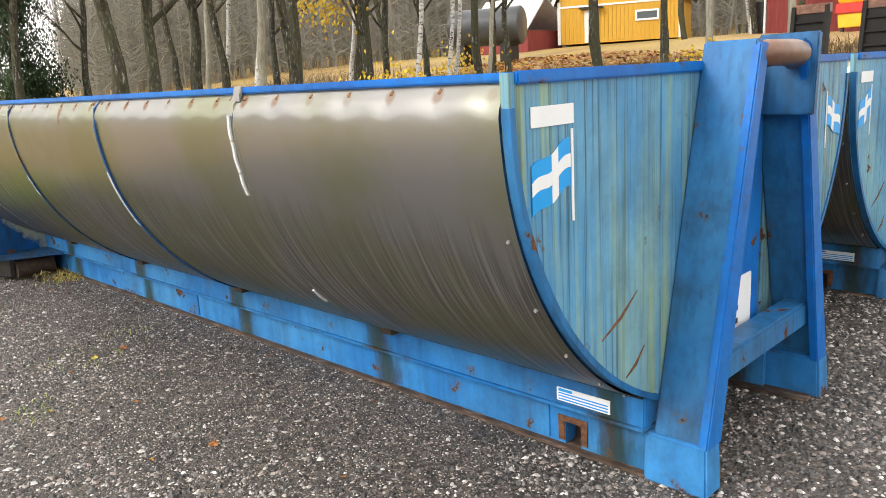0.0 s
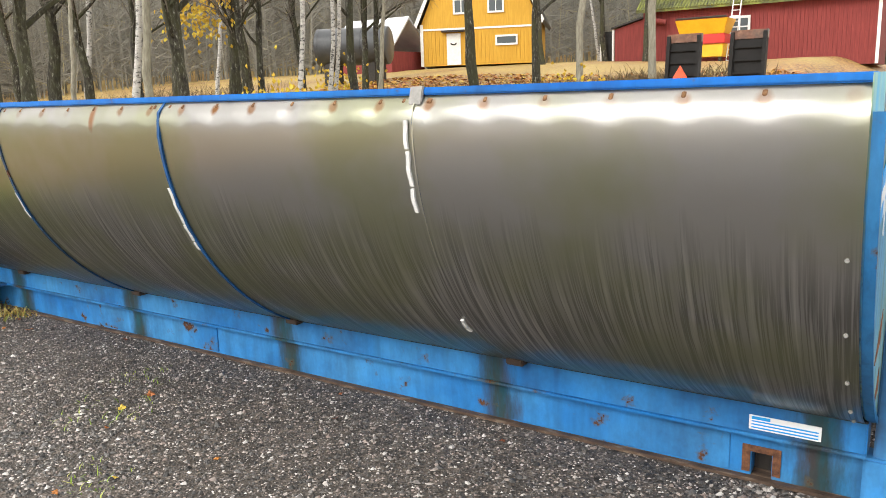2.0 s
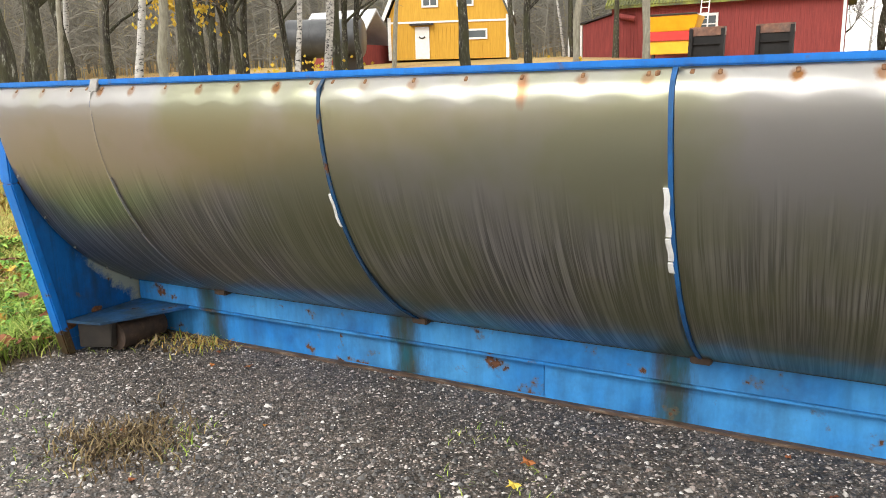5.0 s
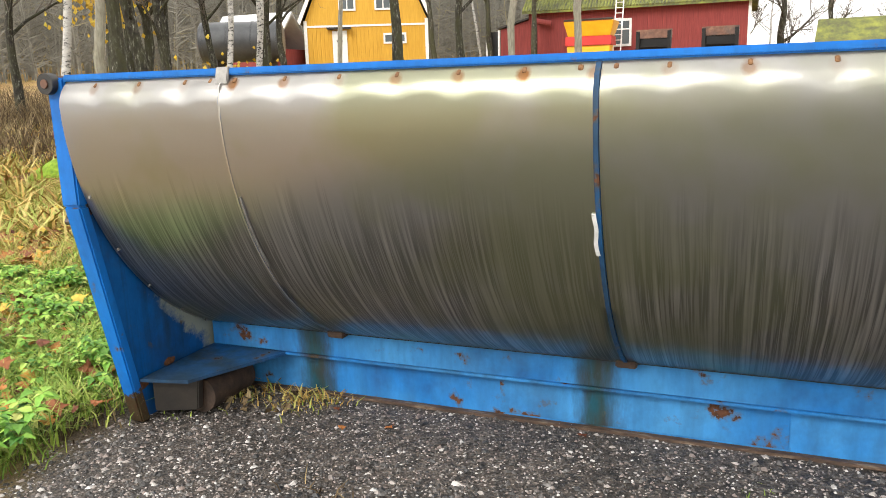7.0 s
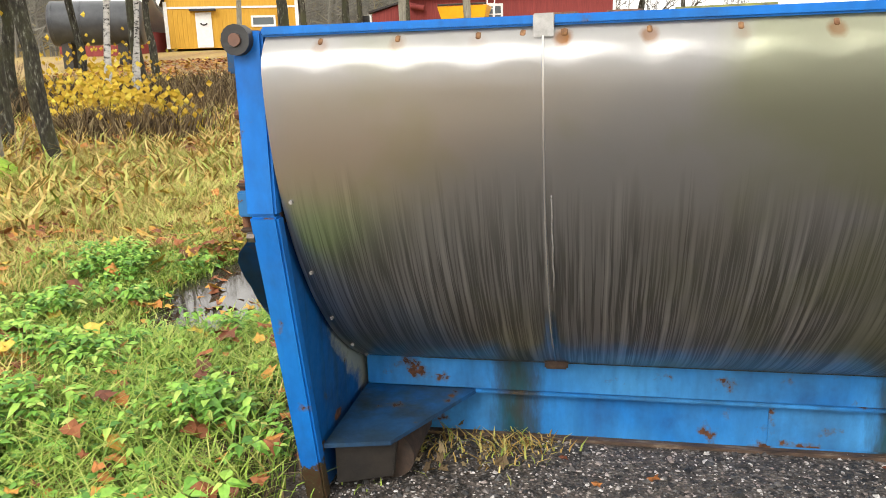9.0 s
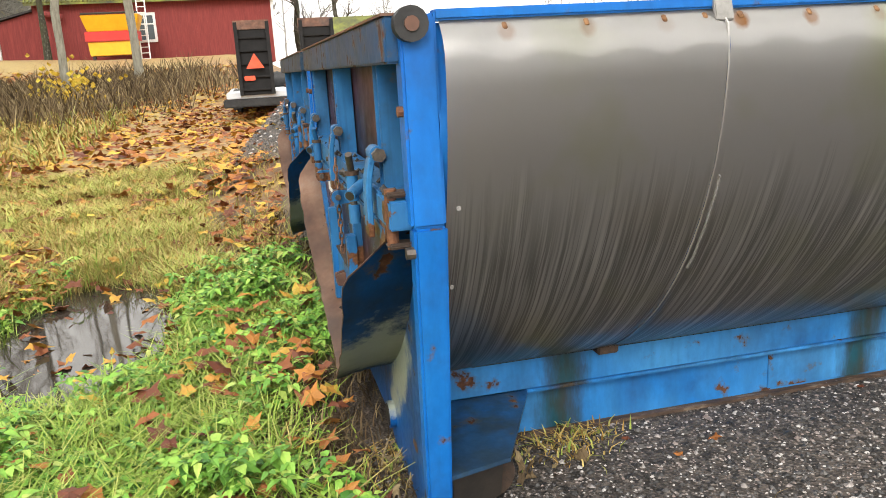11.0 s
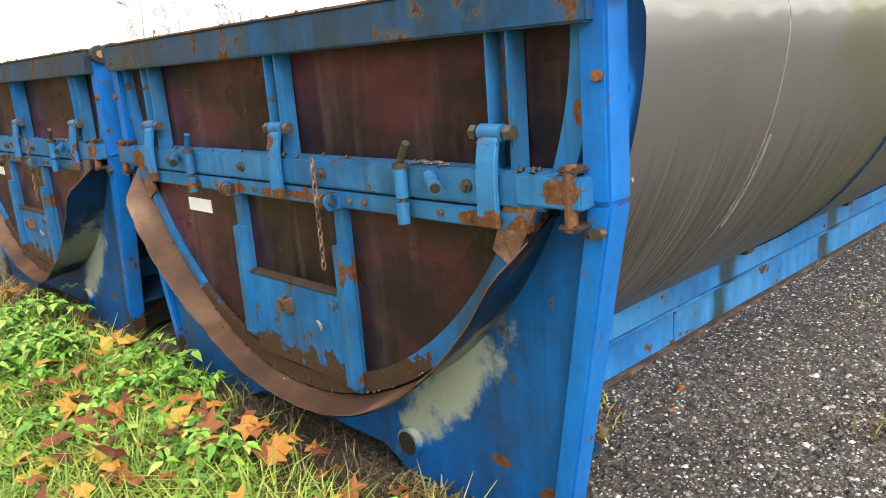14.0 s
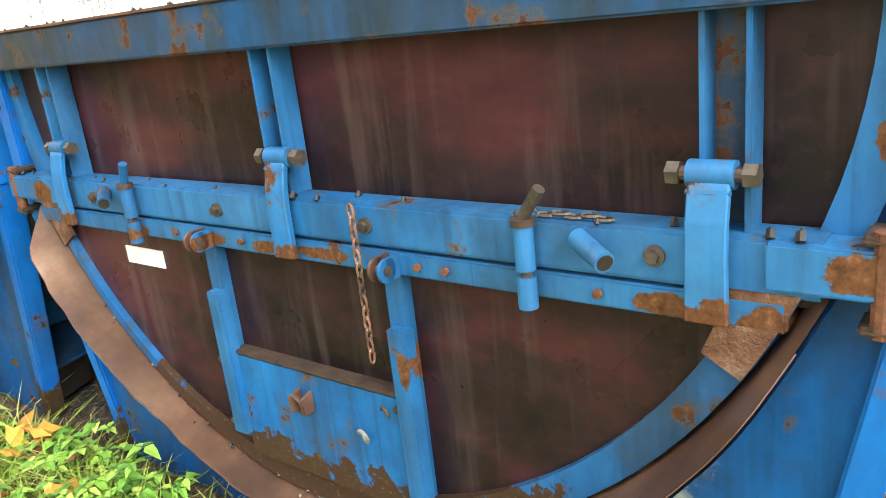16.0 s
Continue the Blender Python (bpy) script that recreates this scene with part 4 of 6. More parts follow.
    for s in (1, -1):
        def q(y):
            return CY + s * (y - CY)
        y0, y1 = sorted((q(1.815), q(2.02)))
        br = part("beam_bracket", box(B(), -8.110, -8.03, y0, y1, 0.940, 1.020, 0.005), BLUE_DOOR, c)
        part("pivot_pin", tube(B(), [(-8.098, q(1.853), 0.885), (-8.098, q(1.853), 1.050)], 0.017, 10), RUST, br, smooth=True)
        for z in (0.895, 1.036):
            y0, y1 = sorted((q(1.825), q(1.885)))
            part("pin_lug", box(B(), -8.115, -8.03, y0, y1, z - 0.008, z + 0.008, 0.006), GRIME_RUST, br)
        part("lock_bolt", tube(B(), [(-8.075, q(1.80), 0.88), (-8.05, q(1.80), 0.88)], 0.017, 8), BOLT, c)
        part("upper_bolt", tube(B(), [(-8.075, q(1.79), 1.255), (-8.05, q(1.79), 1.255)], 0.014, 8), RUST, c)
    for y, w, ys in ((2.09, 0.036, 2.105), (3.168, 0.034, 3.137), (4.215, 0.036, 4.185)):
        rib = part("door_rib", box(B(), -8.025, -8.012, y - w, y + w, 1.02, 1.375), BLUE_DIRTY, c)
        for dy in (-w, w):
            part("rib_flange", box(B(), -8.078, -8.01, y + dy - 0.005, y + dy + 0.005, 1.00, 1.376, 0.002), BLUE_DOOR, rib)
        bm = B()
        pts = [(-8.098, 1.135), (-8.116, 1.105), (-8.128, 1.05), (-8.132, 0.99), (-8.132, 0.876)]
        rows = []
        for i, (xa, za) in enumerate(pts):
            hw = 0.034 if i < 4 else 0.036
            rows.append([bm.verts.new(p) for p in ((xa, ys - hw, za), (xa, ys + hw, za), (xa + 0.018, ys + hw, za), (xa + 0.018, ys - hw, za))])
        for r0, r1 in zip(rows, rows[1:]):
            for k in range(4):
                bm.faces.new((r0[k], r0[(k + 1) % 4], r1[(k + 1) % 4], r1[k]))
        bm.faces.new(rows[0]), bm.faces.new(rows[-1][::-1])
        bmesh.ops.bevel(bm, geom=bm.edges[:], offset=0.003, segments=1, affect="EDGES", clamp_overlap=True)
        arm = part("hinge_strap", bm, BLUE_STRAP, c, "chipped blue hinge strap")
        part("hinge_pin", tube(B(), [(-8.090, ys - 0.068, 1.122), (-8.090, ys + 0.068, 1.122)], 0.013, 10), RUST_LIP, arm, smooth=True)
        part("hinge_barrel", tube(B(), [(-8.090, ys - 0.038, 1.122), (-8.090, ys + 0.038, 1.122)], 0.024, 14), BLUE_DOOR, arm, smooth=True)
        part("weld_bead", tube(B(), [(-8.112, ys - 0.036, 1.097), (-8.114, ys, 1.094), (-8.112, ys + 0.036, 1.097)], 0.005, 6), BLUE_DOOR, arm, smooth=True)
        for dy in (-0.062, 0.062):
            part("bolt_head", tube(B(), [(-8.090, ys + dy - 0.011, 1.122), (-8.090, ys + dy + 0.011, 1.122)], 0.021, 6), BOLT, arm)
    for y, top in ((2.448, 2.400), (3.80, 3.762)):
        bm = B()
        tube(bm, [(-8.124, y, 0.93), (-8.124, y, 1.026)], 0.020, 14)
        tube(bm, [(-8.124, y, 0.852), (-8.124, y, 0.916)], 0.020, 14)
        keep = part("pin_sleeve", bm, BLUE_DOOR, c, smooth=True)
        part("sleeve_collar", tube(B(), [(-8.124, y, 1.018), (-8.124, y, 1.032)], 0.024, 12), GRIME_RUST, keep, smooth=True)
        part("locking_pin", tube(B(), [(-8.124, y, 0.86), (-8.124, y, 1.03), (-8.128, y + 0.3 * (top - y), 1.05), (-8.136, top, 1.094)], 0.012, 10), BOLT if y < CY else BLUE_DOOR, keep, smooth=True)
    for y in (2.345, 3.955):
        bm = B()
        tube(bm, [(-8.105, y, 0.997), (-8.158, y - 0.078, 0.975)], 0.020, 14)
        stub = part("tube_stub", bm, BLUE_DOOR, c, smooth=True)
        # thin dark disc on the capped end, drawn as the bore's shade
        part("tube_bore", tube(B(), [(-8.154, y - 0.073, 0.9766), (-8.1588, y - 0.0792, 0.9745)], 0.0155, 12), DARK, stub)
    for y, z in ((2.20, 0.978), (2.875, 0.975), (3.41, 0.974), (4.03, 0.972)):
        bolt = part("beam_bolt", tube(B(), [(-8.120, y, z), (-8.098, y, z)], 0.012, 6), BOLT, c)
        part("washer", tube(B(), [(-8.108, y, z), (-8.098, y, z)], 0.019, 14), BOLT, bolt, smooth=True)
    for y in (2.31, 2.66, 2.735, 3.33, 3.62):
        part("bar_stud", tube(B(), [(-8.112, y, 0.893), (-8.102, y, 0.893)], 0.009, 8), RUST, c)
    # chute flap and its guides
    for y, foot in ((2.827, 0.22), (3.497, 0.29)):
        part("flap_guide", box(B(), -8.092, -8.055, y - 0.027, y + 0.027, foot - 0.03, 0.866, 0.003), BLUE_DOOR, c)
        part("guide_angle", box(B(), -8.124, -8.085, y - 0.042, y + 0.012, foot, 0.735, 0.003), BLUE_DOOR, c)
        for z in (foot + 0.03, 0.52):
            part("guide_stud", tube(B(), [(-8.118, y + 0.022, z), (-8.085, y + 0.022, z)], 0.010, 6), BOLT, c)
        for dy in (-0.014, 0.014):
            bm = B()
            tube(bm, [(-8.140, y - 0.018 + dy - 0.004, 0.890), (-8.140, y - 0.018 + dy + 0.004, 0.890)], 0.028, 14)
            box(bm, -8.140, -8.100, y - 0.018 + dy - 0.004, y - 0.018 + dy + 0.004, 0.864, 0.917)
            part("guide_lug", bm, RUST_LIP if dy > 0 else BLUE_DOOR, c, smooth=True)
        part("lug_pin", tube(B(), [(-8.142, y - 0.040, 0.890), (-8.142, y + 0.004, 0.890)], 0.012, 8), BOLT, c, smooth=True)
    flap = part("chute_flap", box(B(), -8.100, -8.065, 2.856, 3.468, 0.215, 0.545, 0.004), BLUE_FLAP, c, "small blue sliding hatch, paint worn at the foot")
    part("flap_edge", box(B(), -8.104, -8.058, 2.856, 3.468, 0.545, 0.556, 0.002), GRIME_RUST, flap)
    for dy in (-0.022, 0.022):
        part("pull_lug", hexa(B(), ((-8.140, 3.185 + dy - 0.005, 0.435), (-8.100, 3.185 + dy - 0.005, 0.430), (-8.100, 3.185 + dy + 0.005, 0.430), (-8.140, 3.185 + dy + 0.005, 0.435)), ((-8.145, 3.185 + dy - 0.005, 0.485), (-8.100, 3.185 + dy - 0.005, 0.495), (-8.100, 3.185 + dy + 0.005, 0.495), (-8.145, 3.185 + dy + 0.005, 0.485)), 0.003), RUST_LIP, flap)
    for y, z, r, m_ in ((3.195, 0.458, 0.026, RUST_LIP), (2.962, 0.425, 0.018, ZINC), (2.875, 0.515, 0.015, BOLT)):
        ringp = [(-8.122 - 0.012 * math.sin(a * 0.7), y + r * math.cos(a), z + r * math.sin(a)) for a in np.linspace(0, 6.28, 13)]
        part("pull_ring", tube(B(), ringp, 0.26 * r, 6, caps=False), m_, flap, smooth=True)
    # chains
    for y0, z0, n, dy in ((2.885, 1.015, 14, 0.0), (2.42, 1.05, 5, 0.03)):
        for k in range(n):
            bm = B()
            yy, zz = y0 - dy * k, z0 - (0.027 * k if n > 5 else 0.006 * k)
            if n < 6:
                loop = [(-8.085 + 0.010 * math.cos(a) + 0.004 * (k % 2), y0 - 0.03 * k - 0.019 * math.sin(a), 1.030 + 0.004 * (k % 2)) for a in np.linspace(0, 6.28, 9)]
                part("chain_link", tube(bm, loop, 0.0035, 4, caps=False), BOLT, c)
                continue
            loop = [(-8.132 + (0.008 * math.cos(a) if k % 2 else 0), yy + (0 if k % 2 else 0.008 * math.cos(a)), zz + 0.019 * math.sin(a)) for a in np.linspace(0, 6.28, 9)]
            part("chain_link", tube(bm, loop, 0.0035, 4, caps=False), RUST_LIP, c)
    part("blank_label", box(B(), -8.066, -8.061, 3.784, 3.984, 0.750, 0.806), WHITE, c)
    rnd = random.Random(4)
    for k in range(46):
        y = rnd.uniform(1.85, 4.5)
        on_top = k % 2
        x, z = (rnd.uniform(-8.085, -8.03), 1.502) if on_top else (rnd.uniform(-8.10, -8.04), 1.026)
        s_ = rnd.uniform(0.003, 0.006) if on_top else rnd.uniform(0.004, 0.010)
        part("dirt_crumb", tube(B(), [(x - s_, y, z - 0.003), (x, y + 0.3 * s_, z + s_), (x + s_, y, z)], [s_, s_ * 0.8, s_ * 0.4], 5), DARK, c)
    # discharge lip round the foot of the door
    lip_d = np.linspace(22.5, 157.5, 72)

    def lip_width(d):
        e = min(d - 22.5, 157.5 - d)
        full = 0.235 + (0.178 - 0.235) * smooth(60, 95, d) + 0.03 * smooth(110, 140, d)
        return 0.07 + (full - 0.07) * min(1.0, e / 8.5)

    def lip(lo, hi, out):
        bm, rows = B(), []
        for d in lip_d:
            if not lo <= d <= hi:
                continue
            w = lip_width(d)
            row = []
            for u in (0, 0.33, 0.66, 1.0):
                y, z = arc(d, foot_line(d) + 0.03 * u * u + out)
                row.append(bm.verts.new((-7.995 - w * u + 0.008 * u * noise.noise((d * 0.3, 0, 0)), y, z)))
            rows.append(row)
        for r, s_ in zip(rows, rows[1:]):
            for k in range(3):
                bm.faces.new((r[k], r[k + 1], s_[k + 1], s_[k]))
        bmesh.ops.solidify(bm, geom=bm.faces[:], thickness=0.006)
        return bm
    part("discharge_lip", lip(20, 160, 0.0), LIP, c, "curved rust-brown discharge lip", smooth=True)
    rim_pts = []
    for d in lip_d[2:-2]:
        rim_pts.append((-7.995 - lip_width(d) + 0.008 * noise.noise((d * 0.3, 0, 0)), *arc(d, foot_line(d) + 0.032)))
    part("worn_edge", tube(B(), rim_pts, 0.0018, 5), RUST_LIP, c, "bright worn edge of the lip", smooth=True)
    for lo, hi in ((20, 80), (100, 160)):
        part("lip_backing", lip(lo, hi, 0.0085), BLUE_LIP, c, "blue-painted outside of the lip, worn to chalky grey", smooth=True)
    return c


c1 = container()
OFF = 3.06
c2 = copy_thing(c1, Matrix.Translation(c1.location + Vector((0, K * OFF, 0))))

# ---------------------------------------------------------------- buildings
def wall_box(parent, x0, x1, y0, y1, z0, z1, m, name="wall"):
    return part(name, box(B(), x0, x1, y0, y1, z0, z1), m, parent)


def window_at(parent, x, y, z0, w, h, cross=True):
    f = part("window", box(B(), x - w / 2, x + w / 2, y - 0.05, y + 0.02, z0, z0 + h), GLASS_DARK, parent, "dark window with white frame")
    for a, b_, c_, d in ((-w / 2 - 0.14, w / 2 + 0.14, -0.14, 0.0), (-w / 2 - 0.14, w / 2 + 0.14, h, h + 0.14), (-w / 2 - 0.14, -w / 2, 0, h), (w / 2, w / 2 + 0.14, 0, h)):
        part("frame", box(B(), x + a, x + b_, y - 0.10, y, z0 + c_, z0 + d), TRIM, f)
    if cross:
        part("muntin", box(B(), x - 0.04, x + 0.04, y - 0.08, y - 0.045, z0, z0 + h), TRIM, f)
        part("muntin", box(B(), x - w / 2, x + w / 2, y - 0.078, y - 0.047, z0 + 0.62 * h, z0 + 0.62 * h + 0.07), TRIM, f)


def yellow_house():
    gz = height(-32, 54) - 0.13
    h = thing("yellow_house", 0, 0, -0.13, "ochre wooden house with gambrel roof and white trim", "house")
    w, d = 4.55, 9.0
    poly = [(-w, 0), (w, 0), (w, 3.3), (w * 0.78, 5.6), (0, 7.6), (-w * 0.78, 5.6), (-w, 3.3)]
    part("wall", prism(B(), [(x, 0, z) for x, z in poly], (0, d, 0)), YELLOW_WALL, h)
    rp = [(-w - 0.35, 2.95), (-w * 0.78 - 0.1, 5.7), (0, 7.8), (w * 0.78 + 0.1, 5.7), (w + 0.35, 2.95)]
    rin = [(x, -0.35, z) for x, z in rp]
    rout = [(x * 1.03, -0.35, z + 0.22) for x, z in rp]
    part("roof", ring_strip(B(), rin, rout, (0, d + 0.7, 0)), DARK, h)
    part("bargeboard", ring_strip(B(), [(x, -0.40, z - 0.05) for x, z in rp], [(x * 1.035, -0.40, z + 0.24) for x, z in rp], (0, 0.08, 0)), TRIM, h)
    part("band_board", box(B(), -w, w, -0.06, 0.0, 2.72, 2.86), TRIM, h)
    for x in (-w, w):
        part("corner_board", box(B(), x - 0.12, x + 0.12, -0.07, 0.1, 0, 3.2), TRIM, h)
    dr = part("door", box(B(), -2.55, -1.45, -0.10, 0.0, 0.05, 2.45), TRIM, h, "white front door")
    part("door_hood", box(B(), -2.9, -1.1, -0.5, 0.0, 2.55, 2.68), DARK, dr)
    part("wreath", tube(B(), [(-2.0 + 0.22 * math.cos(a), -0.14, 1.75 + 0.16 * math.sin(a)) for a in np.linspace(3.3, 6.1, 7)], 0.05, 6), DARK, dr)
    window_at(h, -1.35, 0, 4.0, 1.0, 1.45)
    window_at(h, 1.35, 0, 4.0, 1.0, 1.45)
    window_at(h, 2.15, 0, 1.55, 1.45, 0.5, False)
    for k in range(30):
        x = -w + 0.15 + k * (2 * w - 0.3) / 29
        part("batten", box(B(), x - 0.03, x + 0.03, -0.035, 0.0, 0.0, 2.7), YELLOW_WALL, h)
    h.matrix_basis = pose(*V(-32.75, 53.2, gz), 0, 0, 22)
    return h


def red_barn():
    b_ = thing("red_barn", 0, 0, -0.13, "long red wooden barn with mossy tiled roof", "barn")
    L = 13.5
    part("wall", box(B(), 0, L, 0, 7, -0.5, 3.05), RED_WALL, b_)
    part("gable", prism(B(), [(0.02, 0, 3.05), (0.02, 7, 3.05), (0.02, 3.5, 5.4)], (L - 0.04, 0, 0)), RED_WALL, b_)
    part("roof", prism(B(), [(-0.3, -0.5, 2.85), (-0.3, 3.5, 5.65), (-0.3, 7.5, 2.85), (-0.3, 7.5, 3.0), (-0.3, 3.5, 5.85), (-0.3, -0.5, 3.0)], (L + 0.8, 0, 0)), MOSS_ROOF, b_, "mossy grey tiled roof")
    for k in range(72):
        x = -0.25 + k * 0.195
        part("tile_end", tube(B(), [(x, -0.52, 2.98), (x, 1.5, 4.42)], 0.07, 5), MOSS_ROOF, b_)
    window_at(b_, 6.0, 0, 0.95, 0.95, 1.25)
    part("lean_to", hexa(B(), ((-2.0, 0.3, -0.5), (0, 0.3, -0.5), (0, 4, -0.5), (-2.0, 4, -0.5)), ((-2.0, 0.3, 2.1), (0, 0.3, 2.6), (0, 4, 2.6), (-2.0, 4, 2.1))), RED_WALL, b_, "low red lean-to")
    part("lean_to_roof", hexa(B(), ((-2.2, 0.1, 2.12), (0, 0.1, 2.63), (0, 4.1, 2.63), (-2.2, 4.1, 2.12)), ((-2.2, 0.1, 2.22), (0, 0.1, 2.73), (0, 4.1, 2.73), (-2.2, 4.1, 2.22))), DARK, b_)
    dd = part("leaning_door", box(B(), -2.9, -2.1, 0.25, 0.35, -0.4, 2.0), INK, b_, "dark door panel in a pale frame")
    for x in (-2.95, -2.1):
        part("frame", box(B(), x - 0.06, x + 0.06, 0.2, 0.36, -0.4, 2.1), TRIM, dd)
    part("downpipe", box(B(), L - 0.12, L + 0.05, -0.12, 0.0, -0.5, 2.9), TRIM, b_)
    part("vent_pipe", tube(B(), [(0.6, -0.35, 2.45), (1.6, -0.35, 2.25)], 0.16, 10), RED_WALL, b_)
    for k in range(60):
        x = 0.1 + k * (L - 0.2) / 59
        part("batten", box(B(), x - 0.025, x + 0.025, -0.03, 0.0, -0.4, 2.9), RED_WALL, b_)
    b_.matrix_basis = pose(*V(-22.1, 60.3, 2.85), 0, 0, 1) @ Matrix.Diagonal((1.2, 1.25, 1.33, 1))
    return b_


def mossy_shed():
    s = thing("garden_shed", 0, 0, -0.13, "small red shed under a mossy green roof", "shed")
    part("wall", box(B(), 0, 5.2, 0, 4.0, -0.6, 1.6), RED_WALL, s)
    part("gable", prism(B(), [(0.02, 0, 1.6), (0.02, 4, 1.6), (0.02, 2, 3.2)], (5.16, 0, 0)), RED_WALL, s)
    part("roof", prism(B(), [(-0.3, -0.35, 1.36), (-0.3, 2, 3.3), (-0.3, 4.35, 1.36), (-0.3, 4.35, 1.5), (-0.3, 2, 3.46), (-0.3, -0.35, 1.5)], (5.8, 0, 0)), MOSS_ROOF, s, "mossy green shingle roof")
    for s_ in (0, 1):
        part("bargeboard", hexa(B(), ((-0.36, 2 + (s_ * 2 - 1) * 2.4, 1.30), (-0.30, 2 + (s_ * 2 - 1) * 2.4, 1.30), (-0.30, 2 + (s_ * 2 - 1) * 2.4, 1.52), (-0.36, 2 + (s_ * 2 - 1) * 2.4, 1.52)), ((-0.36, 2, 3.26), (-0.30, 2, 3.26), (-0.30, 2, 3.48), (-0.36, 2, 3.48))), TRIM, s)
    s.matrix_basis = pose(*V(-1.3, 61.0, 0.85), 0, 0, -8) @ Matrix.Diagonal((1.25, 1.3, 1.3, 1))
    return s


def tank_and_outbuilding():
    g = height(-33, 40) - 0.13
    t_ = thing("storage_tank", -33.5, 39.5, g, "dark grey cylindrical storage tank lying on cradles", "tank")
    za, (ax, ay), (bx, by) = g + 2.3, (-36.7, 39.0), (-32.2, 40.9)

    def along(k):
        return ax + (bx - ax) * k, ay + (by - ay) * k
    part("shell", tube(B(), [(*along(k), za) for k in (0, 0.02, 0.98, 1)], [1.05, 1.2, 1.2, 1.05], 24), TANK, t_, smooth=True)
    part("end_wall", tube(B(), [(*along(k), za) for k in (-0.006, 0.0)], 0.98, 24), RUST_LIP, t_, "brown boarded end of the tank")
    for k in (0.2, 0.8):
        x, y = along(k)
        part("cradle", box(B(), x - 0.3, x + 0.3, y - 0.6, y + 0.6, g - 0.2, za - 0.9), DARK, t_)
    for k in (0.05, 0.35, 0.65, 0.95):
        (x, y), (x1, y1) = along(k - 0.008), along(k + 0.008)
        part("hoop", tube(B(), [(x, y, za), (x1, y1, za)], 1.22, 24), TANK, t_, smooth=True)
    o = thing("tin_roofed_outbuilding", -36, 50, g, "red outbuilding with a pale tin roof", "outbuilding")
    g2 = g + 0.5
    part("wall", box(B(), -43.5, -37.8, 48.5, 53, g2 - 0.6, g2 + 1.9), RED_WALL, o)
    part("roof", prism(B(), [(-43.8, 48.2, g2 + 1.85), (-43.8, 50.75, g2 + 4.4), (-43.8, 53.3, g2 + 1.85), (-43.8, 53.3, g2 + 2.0), (-43.8, 50.75, g2 + 4.6), (-43.8, 48.2, g2 + 2.0)], (6.2, 0, 0)), TIN, o)


def hopper():
    g = 0.0
    x0 = -14.9
    h = thing("spreader_hopper", x0 + 1.3, 45, g, "yellow and red agricultural spreader hopper by the barn", "machine")
    part("lower_box", hexa(B(), ((x0 + 0.15, 43.6, g + 0.35), (x0 + 2.45, 43.6, g + 0.35), (x0 + 2.45, 45, g + 0.35), (x0 + 0.15, 45, g + 0.35)), ((x0 + 0.1, 43.6, g + 1.05), (x0 + 2.5, 43.6, g + 1.05), (x0 + 2.5, 45, g + 1.05), (x0 + 0.1, 45, g + 1.05)), 0.03), HOPPER_Y, h)
    part("middle_band", box(B(), x0 + 0.02, x0 + 2.58, 43.5, 45.1, g + 1.05, g + 1.55, 0.03), HOPPER_R, h)
    part("upper_box", hexa(B(), ((x0 + 0.15, 43.6, g + 1.55), (x0 + 2.5, 43.6, g + 1.55), (x0 + 2.5, 45, g + 1.55), (x0 + 0.15, 45, g + 1.55)), ((x0 - 0.05, 43.3, g + 2.35), (x0 + 2.75, 43.3, g + 2.35), (x0 + 2.75, 45.2, g + 2.35), (x0 - 0.05, 45.2, g + 2.35)), 0.03), HOPPER_Y, h)
    for x in (0.3, 2.3):
        part("leg", box(B(), x0 + x - 0.07, x0 + x + 0.07, 43.7, 43.9, g - 0.2, g + 0.36), DARK, h)
    part("rail", tube(B(), [(x0, 43.3, g + 2.42), (x0 + 2.7, 43.3, g + 2.42)], 0.05, 6), DARK, h)
    h.matrix_basis = pose(*V(-18.35 + 1.65, 58.6, 2.75)) @ Matrix.Scale(1.3, 4)
    l = thing("ladder", x0 + 3.0, 44.5, g, "pale ladder leaning on the barn eaves", "ladder")
    for dx in (0, 0.42):
        part("stile", tube(B(), [(x0 + 2.85 + dx, 43.6, g - 0.1), (x0 + 2.75 + dx, 45.6, g + 4.3)], 0.035, 6), TRIM, l)
    for k in range(14):
        u = (k + 0.7) / 14.5
        part("rung", tube(B(), [(x0 + 2.85 - 0.1 * u, 43.6 + 2 * u, g - 0.1 + 4.4 * u), (x0 + 3.27 - 0.1 * u, 43.6 + 2 * u, g - 0.1 + 4.4 * u)], 0.025, 5), TRIM, l)
    l.matrix_basis = pose(*V(-14.9, 58.6, 2.75)) @ Matrix.Scale(1.3, 4)


